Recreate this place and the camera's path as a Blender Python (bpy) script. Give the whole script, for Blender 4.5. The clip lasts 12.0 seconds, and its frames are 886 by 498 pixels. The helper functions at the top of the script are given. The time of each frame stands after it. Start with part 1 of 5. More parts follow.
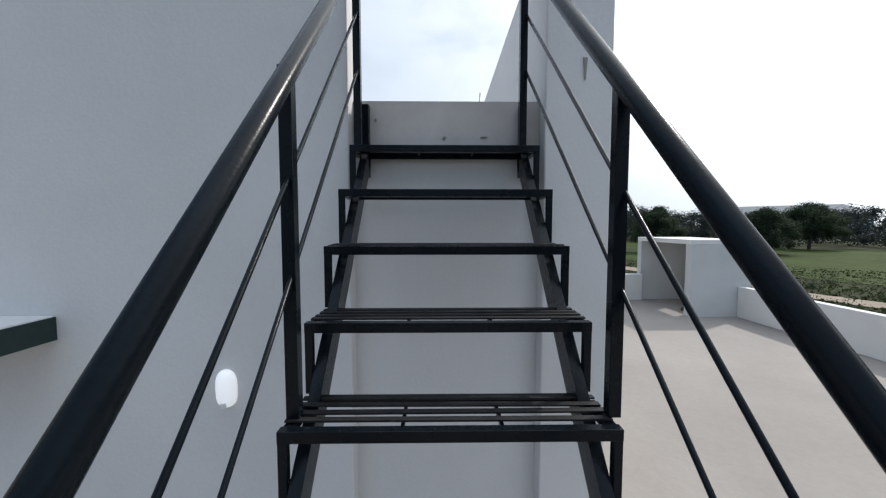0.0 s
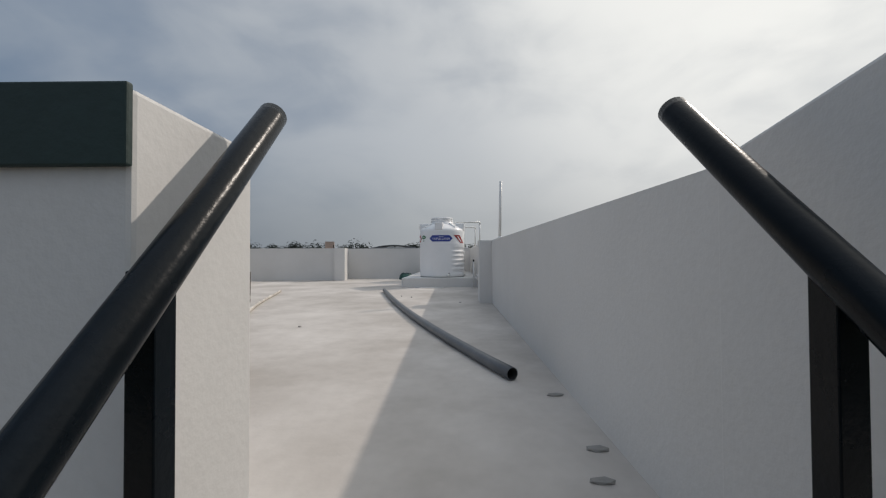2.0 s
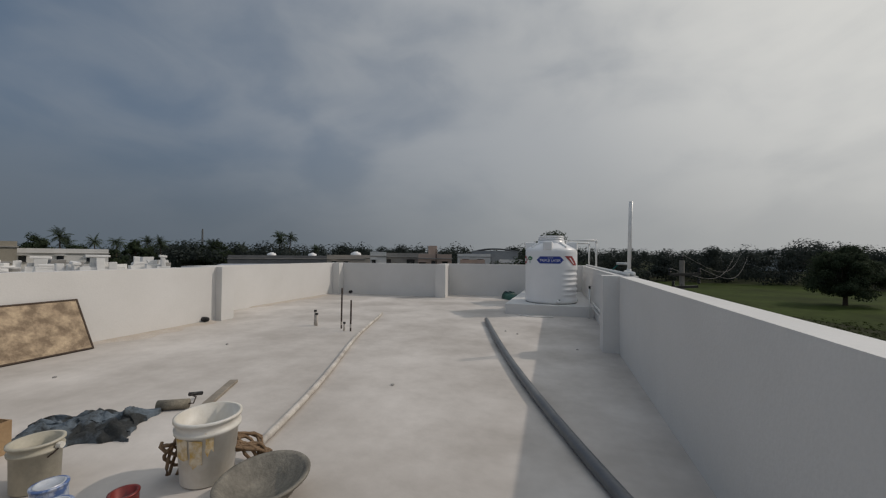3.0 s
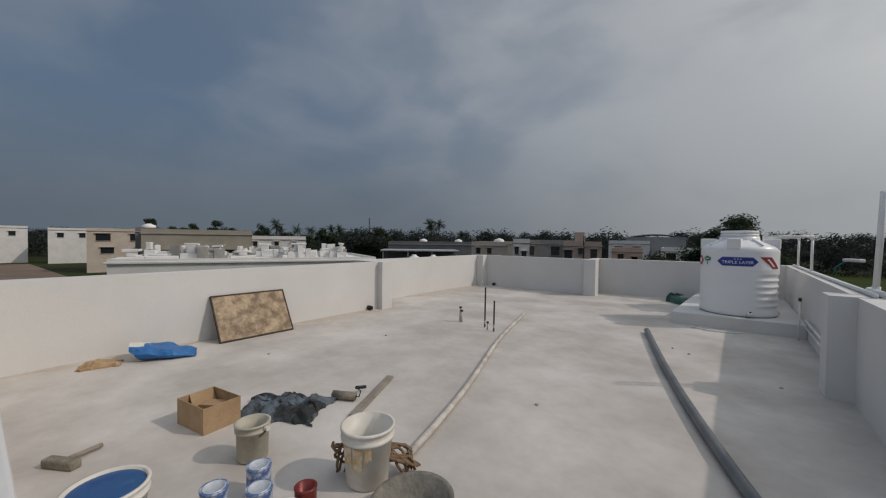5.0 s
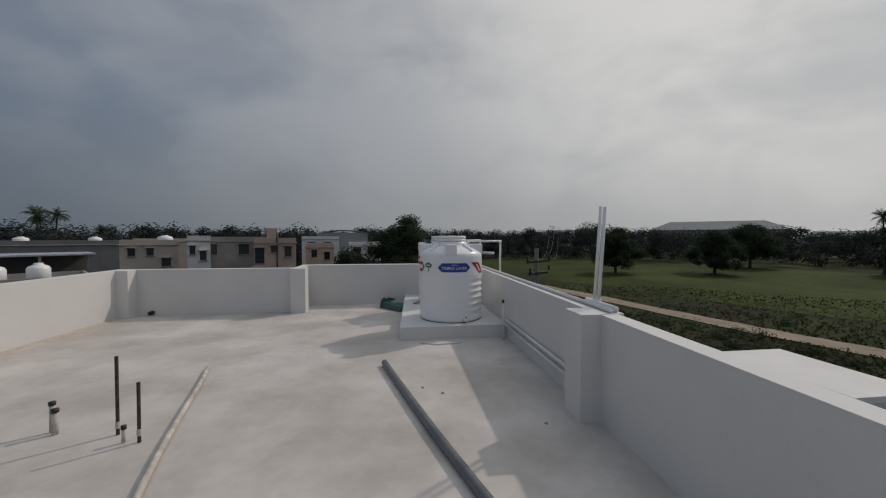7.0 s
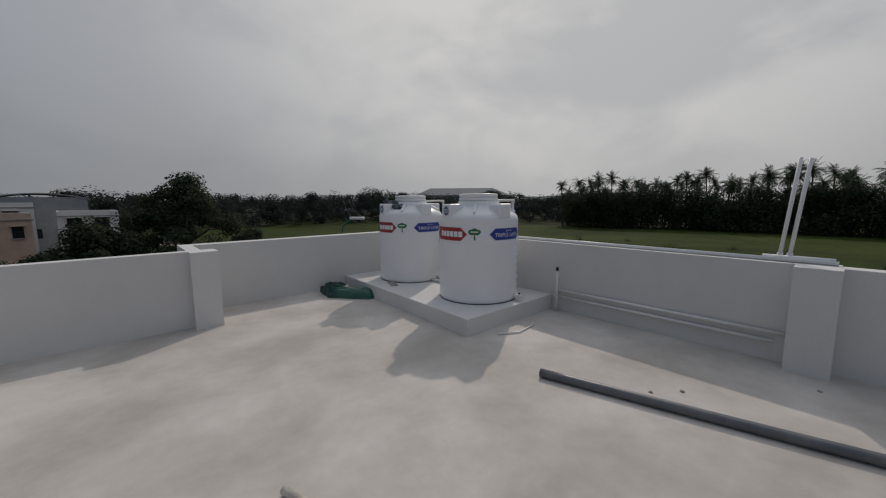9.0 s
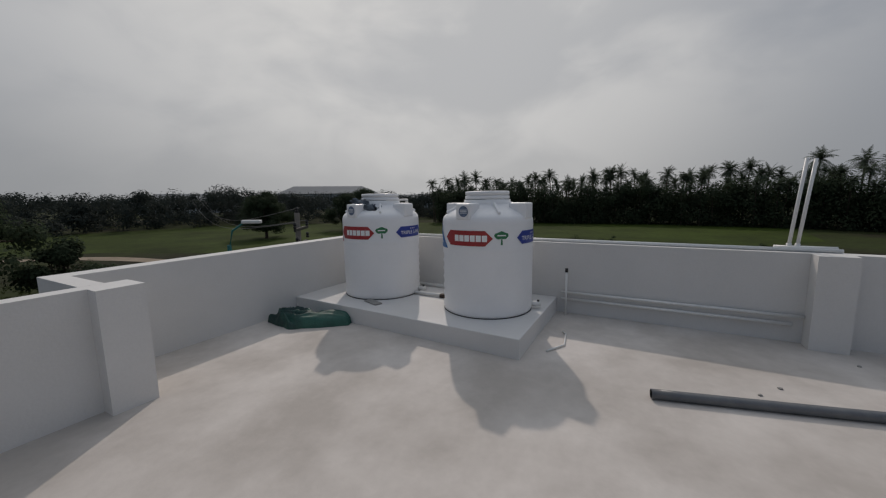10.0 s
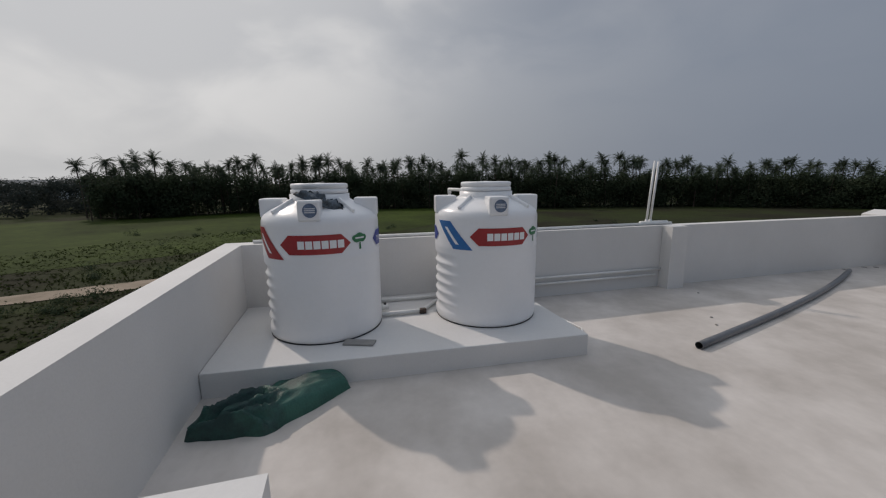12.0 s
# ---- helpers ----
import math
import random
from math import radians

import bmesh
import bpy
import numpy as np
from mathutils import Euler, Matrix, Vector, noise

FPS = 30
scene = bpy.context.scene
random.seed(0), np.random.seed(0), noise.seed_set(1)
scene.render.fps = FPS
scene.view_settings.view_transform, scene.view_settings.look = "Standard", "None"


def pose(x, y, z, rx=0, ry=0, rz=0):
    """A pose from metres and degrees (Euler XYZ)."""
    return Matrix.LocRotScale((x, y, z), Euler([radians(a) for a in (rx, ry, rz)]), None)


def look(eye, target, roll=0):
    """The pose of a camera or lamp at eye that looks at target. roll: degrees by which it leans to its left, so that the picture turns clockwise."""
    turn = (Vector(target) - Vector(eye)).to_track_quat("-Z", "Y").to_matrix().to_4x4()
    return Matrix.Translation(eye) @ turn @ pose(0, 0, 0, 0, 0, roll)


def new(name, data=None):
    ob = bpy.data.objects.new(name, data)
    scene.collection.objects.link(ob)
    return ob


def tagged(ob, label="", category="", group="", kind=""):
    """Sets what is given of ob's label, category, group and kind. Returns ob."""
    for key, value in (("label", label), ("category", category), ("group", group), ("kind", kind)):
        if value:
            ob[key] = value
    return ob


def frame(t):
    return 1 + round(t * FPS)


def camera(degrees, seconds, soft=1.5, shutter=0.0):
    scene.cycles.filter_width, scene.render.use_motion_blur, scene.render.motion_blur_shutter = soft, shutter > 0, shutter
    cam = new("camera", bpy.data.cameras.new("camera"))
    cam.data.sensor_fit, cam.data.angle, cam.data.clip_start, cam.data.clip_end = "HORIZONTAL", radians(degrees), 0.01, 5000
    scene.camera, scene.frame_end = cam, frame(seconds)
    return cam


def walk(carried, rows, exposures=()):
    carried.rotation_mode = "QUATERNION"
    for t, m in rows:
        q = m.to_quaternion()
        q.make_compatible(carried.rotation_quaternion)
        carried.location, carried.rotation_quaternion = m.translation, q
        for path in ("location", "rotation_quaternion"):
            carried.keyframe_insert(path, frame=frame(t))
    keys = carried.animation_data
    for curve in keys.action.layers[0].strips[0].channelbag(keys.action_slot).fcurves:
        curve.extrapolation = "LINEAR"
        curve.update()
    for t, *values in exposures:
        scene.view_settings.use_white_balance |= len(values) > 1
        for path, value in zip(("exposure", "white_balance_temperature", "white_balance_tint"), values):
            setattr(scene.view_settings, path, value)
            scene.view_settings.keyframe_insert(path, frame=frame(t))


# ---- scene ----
cam = camera(100.2, 12.0, soft=1.2)
PATH = [
    (0, (-0.035, -1.989, -0.652), (-0.006, 0.007, -0.777), 0.0),
    (0.5, (0.008, -1.642, -0.309), (0.044, 0.357, -0.367), 0.5),
    (0.7, (0.011, -1.522, -0.156), (0.022, 0.477, -0.193), 0.2),
    (1, (0.041, -1.299, 0.074), (0.019, 0.701, 0.064), 0.5),
    (1.5, (-0.022, -0.903, 0.404), (-0.044, 1.097, 0.428), -0.2),
    (2, (-0.074, -0.577, 0.667), (-0.09, 1.422, 0.7), -0.3),
    (2.5, (-0.063, -0.267, 0.906), (-0.125, 1.732, 0.933), -0.2),
    (3, (-0.204, 0.024, 1.075), (-0.753, 1.947, 1.115), 0.5),
    (3.5, (-0.244, 0.154, 1.233), (-1.403, 1.783, 1.196), 1.0),
    (3.7, (-0.274, 0.136, 1.241), (-1.629, 1.606, 1.19), 1.2),
    (4.4, (-0.285, 0.135, 1.270), (-1.87, 1.347, 1.212), 0.8),
    (5.3, (-0.275, 0.165, 1.297), (-1.062, 2.002, 1.246), 0.3),
    (5.5, (-0.275, 0.262, 1.31), (-0.736, 2.207, 1.249), -0.1),
    (6, (-0.349, 0.698, 1.482), (-0.428, 2.695, 1.414), -0.3),
    (6.5, (-0.659, 1.317, 1.506), (-0.566, 3.313, 1.426), -0.4),
    (6.7, (-0.805, 1.516, 1.505), (-0.653, 3.509, 1.432), -0.3),
    (8.3, (-2.962, 3.584, 1.35), (-2.029, 5.35, 1.248), 0.8),
    (8.4, (-3.123, 3.702, 1.367), (-2.142, 5.441, 1.25), 0.6),
    (8.5, (-3.204, 3.823, 1.39), (-2.188, 5.537, 1.22), 0.2),
    (9, (-3.651, 4.534, 1.411), (-2.336, 6.019, 1.155), -0.4),
    (9.5, (-3.958, 5.362, 1.417), (-2.395, 6.583, 1.157), -0.5),
    (10, (-4.049, 6.245, 1.434), (-2.308, 7.192, 1.161), -0.9),
    (10.5, (-4.075, 7.139, 1.44), (-2.189, 7.742, 1.159), -0.6),
    (11, (-4.016, 8.011, 1.442), (-2.049, 8.24, 1.157), -0.4),
    (11.2, (-3.97, 8.315, 1.486), (-1.997, 8.42, 1.177), -0.5),
    (11.5, (-3.899, 8.696, 1.487), (-1.92, 8.634, 1.201), -1.4),
    (11.7, (-3.759, 8.95, 1.493), (-1.796, 8.747, 1.17), -0.6),
    (12, (-3.597, 9.151, 1.506), (-1.697, 8.641, 1.147), -0.6),
]
EXPOSURES = [(0.0, 1.08, 6000, 10), (0.5, 1.06, 6020, 10), (1.0, 1.02, 6160, 10.5), (1.5, 0.70, 6380, 11), (2.0, 0.28, 6480, 11), (2.5, -0.12, 6530, 11), (3.0, -0.15, 6560, 11), (3.5, -0.16, 6540, 11), (5.5, -0.07, 6460, 12), (6.5, -0.18, 6480, 12.5), (8.5, -0.31, 6470, 13.5), (10.0, -0.27, 6470, 13.5), (11.0, -0.2, 6460, 14), (12.0, -0.02, 6450, 14)]
walk(cam, [(t, look(e, g, r)) for t, e, g, r in PATH], EXPOSURES)

# ---- world, sun ----
SUN_AZ, SUN_EL = math.atan2(0.62, 1.03), radians(39.7)
SUN_DIR = Vector((math.cos(SUN_EL) * math.cos(SUN_AZ), math.cos(SUN_EL) * math.sin(SUN_AZ), math.sin(SUN_EL)))
sun_data = bpy.data.lights.new("sun", "SUN")
sun_data.energy, sun_data.angle, sun_data.color = 1.44, radians(1.1), (1.0, 0.895, 0.785)
sun = new("sun", sun_data)
sun.matrix_world = look(SUN_DIR * 60, (0, 0, 0))

world = bpy.data.worlds.new("hazy_sky")
scene.world = world
world.use_nodes = True
WN, WL = world.node_tree.nodes, world.node_tree.links
WN.clear()


def wnode(kind, **vals):
    n = WN.new(kind)
    for k, v in vals.items():
        n.inputs[k].default_value = v
    return n


def wmath(op, a, b=None):
    n = WN.new("ShaderNodeMath")
    n.operation = op
    n.use_clamp = False
    for i, v in enumerate((a, b)):
        if v is None:
            continue
        if isinstance(v, (int, float)):
            n.inputs[i].default_value = v
        else:
            WL.new(v, n.inputs[i])
    return n.outputs[0]


def wmix(fac, a, b):
    n = WN.new("ShaderNodeMix")
    n.data_type = "RGBA"
    for sock, v in ((n.inputs[0], fac), (n.inputs[6], a), (n.inputs[7], b)):
        if hasattr(v, "links"):
            WL.new(v, sock)
        else:
            sock.default_value = v
    return n.outputs[2]


def wramp(v, lo, hi):
    n = WN.new("ShaderNodeMapRange")
    n.interpolation_type = "SMOOTHSTEP"
    WL.new(v, n.inputs[0])
    n.inputs[1].default_value, n.inputs[2].default_value = lo, hi
    return n.outputs[0]


sky = WN.new("ShaderNodeTexSky")
sky.sky_type, sky.sun_disc = "NISHITA", False
sky.sun_elevation, sky.sun_rotation = SUN_EL, math.pi / 2 - SUN_AZ
sky.dust_density, sky.air_density = 4.0, 1.2
wc = WN.new("ShaderNodeTexCoord")
wsep = WN.new("ShaderNodeSeparateXYZ")
WL.new(wc.outputs["Generated"], wsep.inputs[0])
up = wsep.outputs[2]
# clouds flattened towards the horizon
stretch = WN.new("ShaderNodeVectorMath")
stretch.operation = "MULTIPLY"
WL.new(wc.outputs["Generated"], stretch.inputs[0])
stretch.inputs[1].default_value = (1.0, 1.0, 1.9)
cl = wnode("ShaderNodeTexNoise", Scale=1.55, Detail=8.0, Roughness=0.46, Distortion=0.35)
WL.new(stretch.outputs[0], cl.inputs["Vector"])
cl2 = wnode("ShaderNodeTexNoise", Scale=4.2, Detail=6.0, Roughness=0.48, Distortion=0.5)
WL.new(stretch.outputs[0], cl2.inputs["Vector"])
cloud = wramp(wmath("ADD", wmath("MULTIPLY", cl.outputs[0], 0.66), wmath("MULTIPLY", cl2.outputs[0], 0.34)), 0.41, 0.61)
dot = WN.new("ShaderNodeVectorMath")
dot.operation = "DOT_PRODUCT"
WL.new(wc.outputs["Generated"], dot.inputs[0])
dot.inputs[1].default_value = SUN_DIR
toward = wramp(dot.outputs["Value"], -0.35, 0.98)
near_sun = wramp(dot.outputs["Value"], 0.55, 1.0)
BLUE, CLOUD = (0.092, 0.150, 0.235, 1), (0.20, 0.24, 0.292, 1)
nish = WN.new("ShaderNodeVectorMath")
nish.operation = "SCALE"
WL.new(sky.outputs[0], nish.inputs[0])
nish.inputs["Scale"].default_value = 0.06
thin = wmix(0.75, nish.outputs[0], BLUE)
base = wmix(toward, thin, (0.305, 0.335, 0.37, 1))
clouds = wmix(toward, CLOUD, (0.53, 0.545, 0.545, 1))
skycol = wmix(wmath("ADD", 0.12, wmath("MULTIPLY", cloud, 0.62)), base, clouds)
haze = wmath("SUBTRACT", 1.0, wramp(up, 0.0, 0.33))
hazecol = wmix(toward, (0.115, 0.142, 0.170, 1), (0.43, 0.44, 0.432, 1))
skycol = wmix(wmath("MULTIPLY", haze, 0.85), skycol, hazecol)
skycol = wmix(wmath("MULTIPLY", near_sun, wmath("ADD", 0.5, wmath("MULTIPLY", cloud, 0.35))), skycol, (0.80, 0.80, 0.76, 1))
# the sky to the south is heavier
south = wramp(wmath("MULTIPLY", wsep.outputs[1], -1.0), -0.05, 0.95)
skycol = wmix(wmath("MULTIPLY", south, 0.7), skycol, (0.205, 0.238, 0.285, 1))
# a hazy sky is brightest overhead; unseen extra to the south fills the front walls
zen = wmath("ADD", 1.0, wmath("MULTIPLY", wramp(up, 0.50, 1.0), wmath("ADD", 0.5, wmath("MULTIPLY", south, 1.9))))
lift = WN.new("ShaderNodeVectorMath")
lift.operation = "SCALE"
WL.new(skycol, lift.inputs[0])
WL.new(zen, lift.inputs["Scale"])
skycol = lift.outputs[0]
bg = wnode("ShaderNodeBackground", Strength=1.0)
WL.new(skycol, bg.inputs[0])
wo = WN.new("ShaderNodeOutputWorld")
WL.new(bg.outputs[0], wo.inputs[0])


# ---- materials ----
def mat(name, col, rough=0.6, metal=0.0, var=0.12, scale=3.0, fine=40.0, bump=0.15, tint=None, spread=0.5, rnd=0.0, spec=0.5):
    """A surface with stains at one scale, grain at another, and relief."""
    m = bpy.data.materials.new(name)
    m.use_nodes = True
    N, L = m.node_tree.nodes, m.node_tree.links
    b = N["Principled BSDF"]
    b.inputs["Metallic"].default_value = metal
    b.inputs["Specular IOR Level"].default_value = spec
    tc = N.new("ShaderNodeTexCoord")
    n1, n2 = N.new("ShaderNodeTexNoise"), N.new("ShaderNodeTexNoise")
    for n, s, d in ((n1, scale, 5.0), (n2, fine, 3.0)):
        L.new(tc.outputs["Object"], n.inputs["Vector"])
        n.inputs["Scale"].default_value, n.inputs["Detail"].default_value = s, d
        n.inputs["Roughness"].default_value = 0.6
    tint = tint or tuple(c * (1 - var * 2) for c in col)
    r1 = N.new("ShaderNodeMapRange")
    L.new(n1.outputs[0], r1.inputs[0])
    r1.inputs[1].default_value, r1.inputs[2].default_value = 0.5 - spread * 0.3, 0.5 + spread * 0.35
    mix = N.new("ShaderNodeMix")
    mix.data_type = "RGBA"
    L.new(r1.outputs[0], mix.inputs[0])
    mix.inputs[6].default_value, mix.inputs[7].default_value = (*tint, 1), (*col, 1)
    hsv = N.new("ShaderNodeHueSaturation")
    L.new(mix.outputs[2], hsv.inputs["Color"])
    r2 = N.new("ShaderNodeMapRange")
    L.new(n2.outputs[0], r2.inputs[0])
    r2.inputs[1].default_value, r2.inputs[2].default_value = 0.25, 0.75
    r2.inputs[3].default_value, r2.inputs[4].default_value = 1 - var, 1 + var * 0.6
    val = r2.outputs[0]
    if rnd:
        oi = N.new("ShaderNodeObjectInfo")
        r3 = N.new("ShaderNodeMapRange")
        L.new(oi.outputs["Random"], r3.inputs[0])
        r3.inputs[3].default_value, r3.inputs[4].default_value = 1 - rnd, 1 + rnd
        mul = N.new("ShaderNodeMath")
        mul.operation = "MULTIPLY"
        L.new(val, mul.inputs[0])
        L.new(r3.outputs[0], mul.inputs[1])
        val = mul.outputs[0]
    L.new(val, hsv.inputs["Value"])
    L.new(hsv.outputs[0], b.inputs["Base Color"])
    rr = N.new("ShaderNodeMapRange")
    L.new(n1.outputs[0], rr.inputs[0])
    rr.inputs[3].default_value, rr.inputs[4].default_value = min(1, rough + 0.1), max(0.03, rough - 0.1)
    L.new(rr.outputs[0], b.inputs["Roughness"])
    if bump:
        bm_ = N.new("ShaderNodeBump")
        bm_.inputs["Strength"].default_value, bm_.inputs["Distance"].default_value = bump, 0.02
        L.new(n2.outputs[0], bm_.inputs["Height"])
        L.new(bm_.outputs[0], b.inputs["Normal"])
    return m


M_WALL = mat("white_emulsion", (0.69, 0.68, 0.665), 0.75, var=0.03, scale=1.2, fine=60, bump=0.08, tint=(0.61, 0.60, 0.58), spread=0.9)
M_FLOOR = mat("roof_whitewash", (0.61, 0.57, 0.53), 0.8, var=0.05, scale=1.0, fine=11, bump=0.12, tint=(0.42, 0.385, 0.35), spread=0.45)
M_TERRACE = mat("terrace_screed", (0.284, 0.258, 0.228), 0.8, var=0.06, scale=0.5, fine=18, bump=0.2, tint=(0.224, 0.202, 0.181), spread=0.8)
M_BAND = mat("green_band_paint", (0.013, 0.034, 0.030), 0.6, var=0.12, scale=4, fine=50, bump=0.09)
M_STEEL = mat("black_steel_paint", (0.004, 0.007, 0.010), 0.27, var=0.15, scale=8, fine=70, bump=0.04, spec=0.17)
M_SLAT = mat("worn_black_paint", (0.007, 0.008, 0.009), 0.5, var=0.25, scale=14, fine=90, bump=0.15, tint=(0.020, 0.020, 0.019), spec=0.25)
M_TANK = mat("white_polyethylene", (0.84, 0.84, 0.84), 0.33, var=0.015, scale=2, fine=30, bump=0.02, tint=(0.80, 0.80, 0.80))
M_RED = mat("red_print", (0.36, 0.026, 0.028), 0.4, var=0.08, scale=12, bump=0.0)
M_BLUE = mat("blue_print", (0.025, 0.05, 0.30), 0.4, var=0.08, scale=12, bump=0.0)
M_SKYBLUE = mat("light_blue_print", (0.03, 0.16, 0.42), 0.4, var=0.08, scale=12, bump=0.0)
M_LEAFPRINT = mat("green_print", (0.03, 0.20, 0.08), 0.4, var=0.1, scale=14, bump=0.0)
M_WPRINT = mat("white_print", (0.82, 0.82, 0.82), 0.4, var=0.02, bump=0.0)
M_SEAL = mat("grey_seal_print", (0.16, 0.22, 0.33), 0.4, var=0.2, scale=30, bump=0.0)
M_PVC = mat("white_pvc", (0.76, 0.76, 0.74), 0.35, var=0.04, scale=6, fine=40, bump=0.03)
M_GREYPVC = mat("grey_pvc", (0.085, 0.095, 0.11), 0.38, var=0.15, scale=5, fine=40, bump=0.08, tint=(0.14, 0.145, 0.15))
M_OLDPVC = mat("splashed_pvc", (0.66, 0.62, 0.56), 0.55, var=0.12, scale=9, fine=60, bump=0.15, tint=(0.40, 0.36, 0.32))
M_BLACK = mat("black_plastic", (0.015, 0.015, 0.016), 0.5, var=0.2, bump=0.05)
# near-black for the insides of pipe ends, painting the shade in the bore
M_DARK = mat("pipe_bore_shade", (0.012, 0.012, 0.013), 0.8, var=0.2, bump=0.0)
M_RUST = mat("rusted_iron", (0.10, 0.07, 0.055), 0.7, metal=0.3, var=0.3, scale=30, fine=120, bump=0.3)
M_PLY = mat("cement_stained_plywood", (0.47, 0.36, 0.24), 0.8, var=0.22, scale=7.0, fine=34, bump=0.3, tint=(0.20, 0.145, 0.095), spread=0.35)
M_PLYEDGE = mat("dark_board_frame", (0.07, 0.045, 0.03), 0.8, var=0.2, bump=0.2)
M_CARD = mat("corrugated_cardboard", (0.42, 0.29, 0.17), 0.85, var=0.1, scale=6, fine=60, bump=0.12, tint=(0.33, 0.22, 0.12))
M_CLOTH = mat("grey_dusty_cloth", (0.026, 0.029, 0.030), 0.9, var=0.3, scale=6, fine=70, bump=0.3, tint=(0.12, 0.15, 0.18), spread=0.22)
# the tarpaulin's two greens paint in lit and shaded folds
M_TARP = mat("green_tarpaulin", (0.022, 0.105, 0.078), 0.55, var=0.25, scale=3.2, fine=80, bump=0.25, tint=(0.006, 0.034, 0.032), spread=0.35)
M_BLUEBAG = mat("blue_plastic_bag", (0.02, 0.16, 0.42), 0.45, var=0.15, scale=8, bump=0.2, tint=(0.02, 0.10, 0.30))
M_BUCKET = mat("white_bucket_plastic", (0.76, 0.75, 0.72), 0.45, var=0.05, scale=4, fine=30, bump=0.06, tint=(0.60, 0.56, 0.48))
M_PAINTSPLASH = mat("ochre_paint_splash", (0.55, 0.36, 0.10), 0.6, var=0.15, scale=18, bump=0.1, tint=(0.70, 0.62, 0.48), spread=0.3)
M_BEIGE = mat("beige_bucket_plastic", (0.50, 0.47, 0.38), 0.55, var=0.08, scale=5, fine=40, bump=0.1, tint=(0.40, 0.37, 0.30))
M_LIDBLUE = mat("blue_wet_paint", (0.02, 0.065, 0.23), 0.25, var=0.1, scale=7, bump=0.05, tint=(0.03, 0.10, 0.24))
M_TINBLUE = mat("printed_tin_blue", (0.10, 0.17, 0.38), 0.35, metal=0.2, var=0.2, scale=22, bump=0.03, tint=(0.55, 0.60, 0.70), spread=0.2)
M_TINRED = mat("printed_tin_red", (0.22, 0.025, 0.02), 0.35, metal=0.2, var=0.2, scale=18, bump=0.03)
M_TINTOP = mat("dull_tin_lid", (0.62, 0.65, 0.70), 0.4, metal=0.3, var=0.1, scale=20, bump=0.05)
M_IRONPAN = mat("cement_coated_iron", (0.26, 0.24, 0.20), 0.7, metal=0.2, var=0.2, scale=8, fine=60, bump=0.25, tint=(0.14, 0.13, 0.11))
M_ROPE = mat("jute_rope", (0.26, 0.17, 0.10), 0.9, var=0.2, scale=40, fine=120, bump=0.4)
M_WOOD = mat("grey_timber", (0.30, 0.26, 0.21), 0.8, var=0.15, scale=8, fine=50, bump=0.2)
M_ROLLER = mat("paint_roller_fleece", (0.30, 0.27, 0.21), 0.95, var=0.2, scale=20, fine=150, bump=0.5)
M_CONC = mat("grey_concrete", (0.33, 0.32, 0.30), 0.85, var=0.12, scale=0.8, fine=12, bump=0.25)
M_HCREAM = mat("cream_house_paint", (0.58, 0.50, 0.42), 0.8, var=0.08, scale=0.6, fine=8)
M_HWHITE = mat("white_house_paint", (0.74, 0.73, 0.71), 0.8, var=0.06, scale=0.6, fine=8)
M_HGREY = mat("grey_render", (0.20, 0.20, 0.20), 0.85, var=0.12, scale=0.5, fine=7)
M_HPINK = mat("pale_pink_paint", (0.55, 0.42, 0.35), 0.8, var=0.1, scale=0.7, fine=8)
M_HBEIGE = mat("beige_render", (0.36, 0.33, 0.27), 0.85, var=0.1, scale=0.5, fine=7)
M_SHEET = mat("grey_metal_sheet", (0.30, 0.32, 0.34), 0.45, metal=0.4, var=0.08, scale=1.5, fine=20)
M_TIN = mat("zinc_roof_sheet", (0.60, 0.63, 0.68), 0.4, metal=0.5, var=0.1, scale=1.5, fine=20, tint=(0.40, 0.40, 0.42))
M_GLASS = mat("dark_window", (0.02, 0.024, 0.028), 0.15, var=0.1, bump=0.0)
M_POLE = mat("concrete_pole", (0.27, 0.25, 0.22), 0.85, var=0.12, scale=3, fine=25, bump=0.2)
M_TEAL = mat("teal_steel_paint", (0.03, 0.20, 0.19), 0.5, var=0.12, bump=0.08)
M_TRUNK = mat("bark", (0.10, 0.075, 0.055), 0.9, var=0.2, scale=5, fine=25, bump=0.5)
M_LEAF = mat("tree_leaves", (0.062, 0.082, 0.046), 0.85, var=0.35, scale=1.2, fine=6, bump=0.0, tint=(0.042, 0.060, 0.034), rnd=0.15, spec=0.08)
M_PALM = mat("palm_fronds", (0.078, 0.100, 0.066), 0.85, var=0.3, scale=1.0, fine=5, bump=0.0, tint=(0.056, 0.074, 0.050), rnd=0.2, spec=0.08)
# distance haze is mixed into this leaf colour
M_FARWOOD = mat("haze_tinted_foliage", (0.053, 0.063, 0.057), 0.8, var=0.25, scale=0.08, fine=0.8, bump=0.0, tint=(0.036, 0.046, 0.041), spec=0.08)
M_GRASS = mat("field_grass", (0.038, 0.053, 0.013), 0.9, var=0.3, scale=0.25, fine=3, bump=0.0, tint=(0.030, 0.040, 0.012), spec=0.08)
M_DIRT = mat("dirt_track", (0.289, 0.230, 0.170), 0.95, var=0.15, scale=0.6, fine=9, bump=0.4, tint=(0.204, 0.162, 0.111))
M_SOIL = mat("bare_brown_soil", (0.20, 0.14, 0.10), 0.95, var=0.2, scale=0.15, fine=3, bump=0.3, tint=(0.13, 0.10, 0.07))
M_GROUND = mat("scrub_ground", (0.034, 0.046, 0.013), 0.95, var=0.3, scale=0.06, fine=1.3, bump=0.4, tint=(0.024, 0.023, 0.013), spread=0.35, spec=0.08)
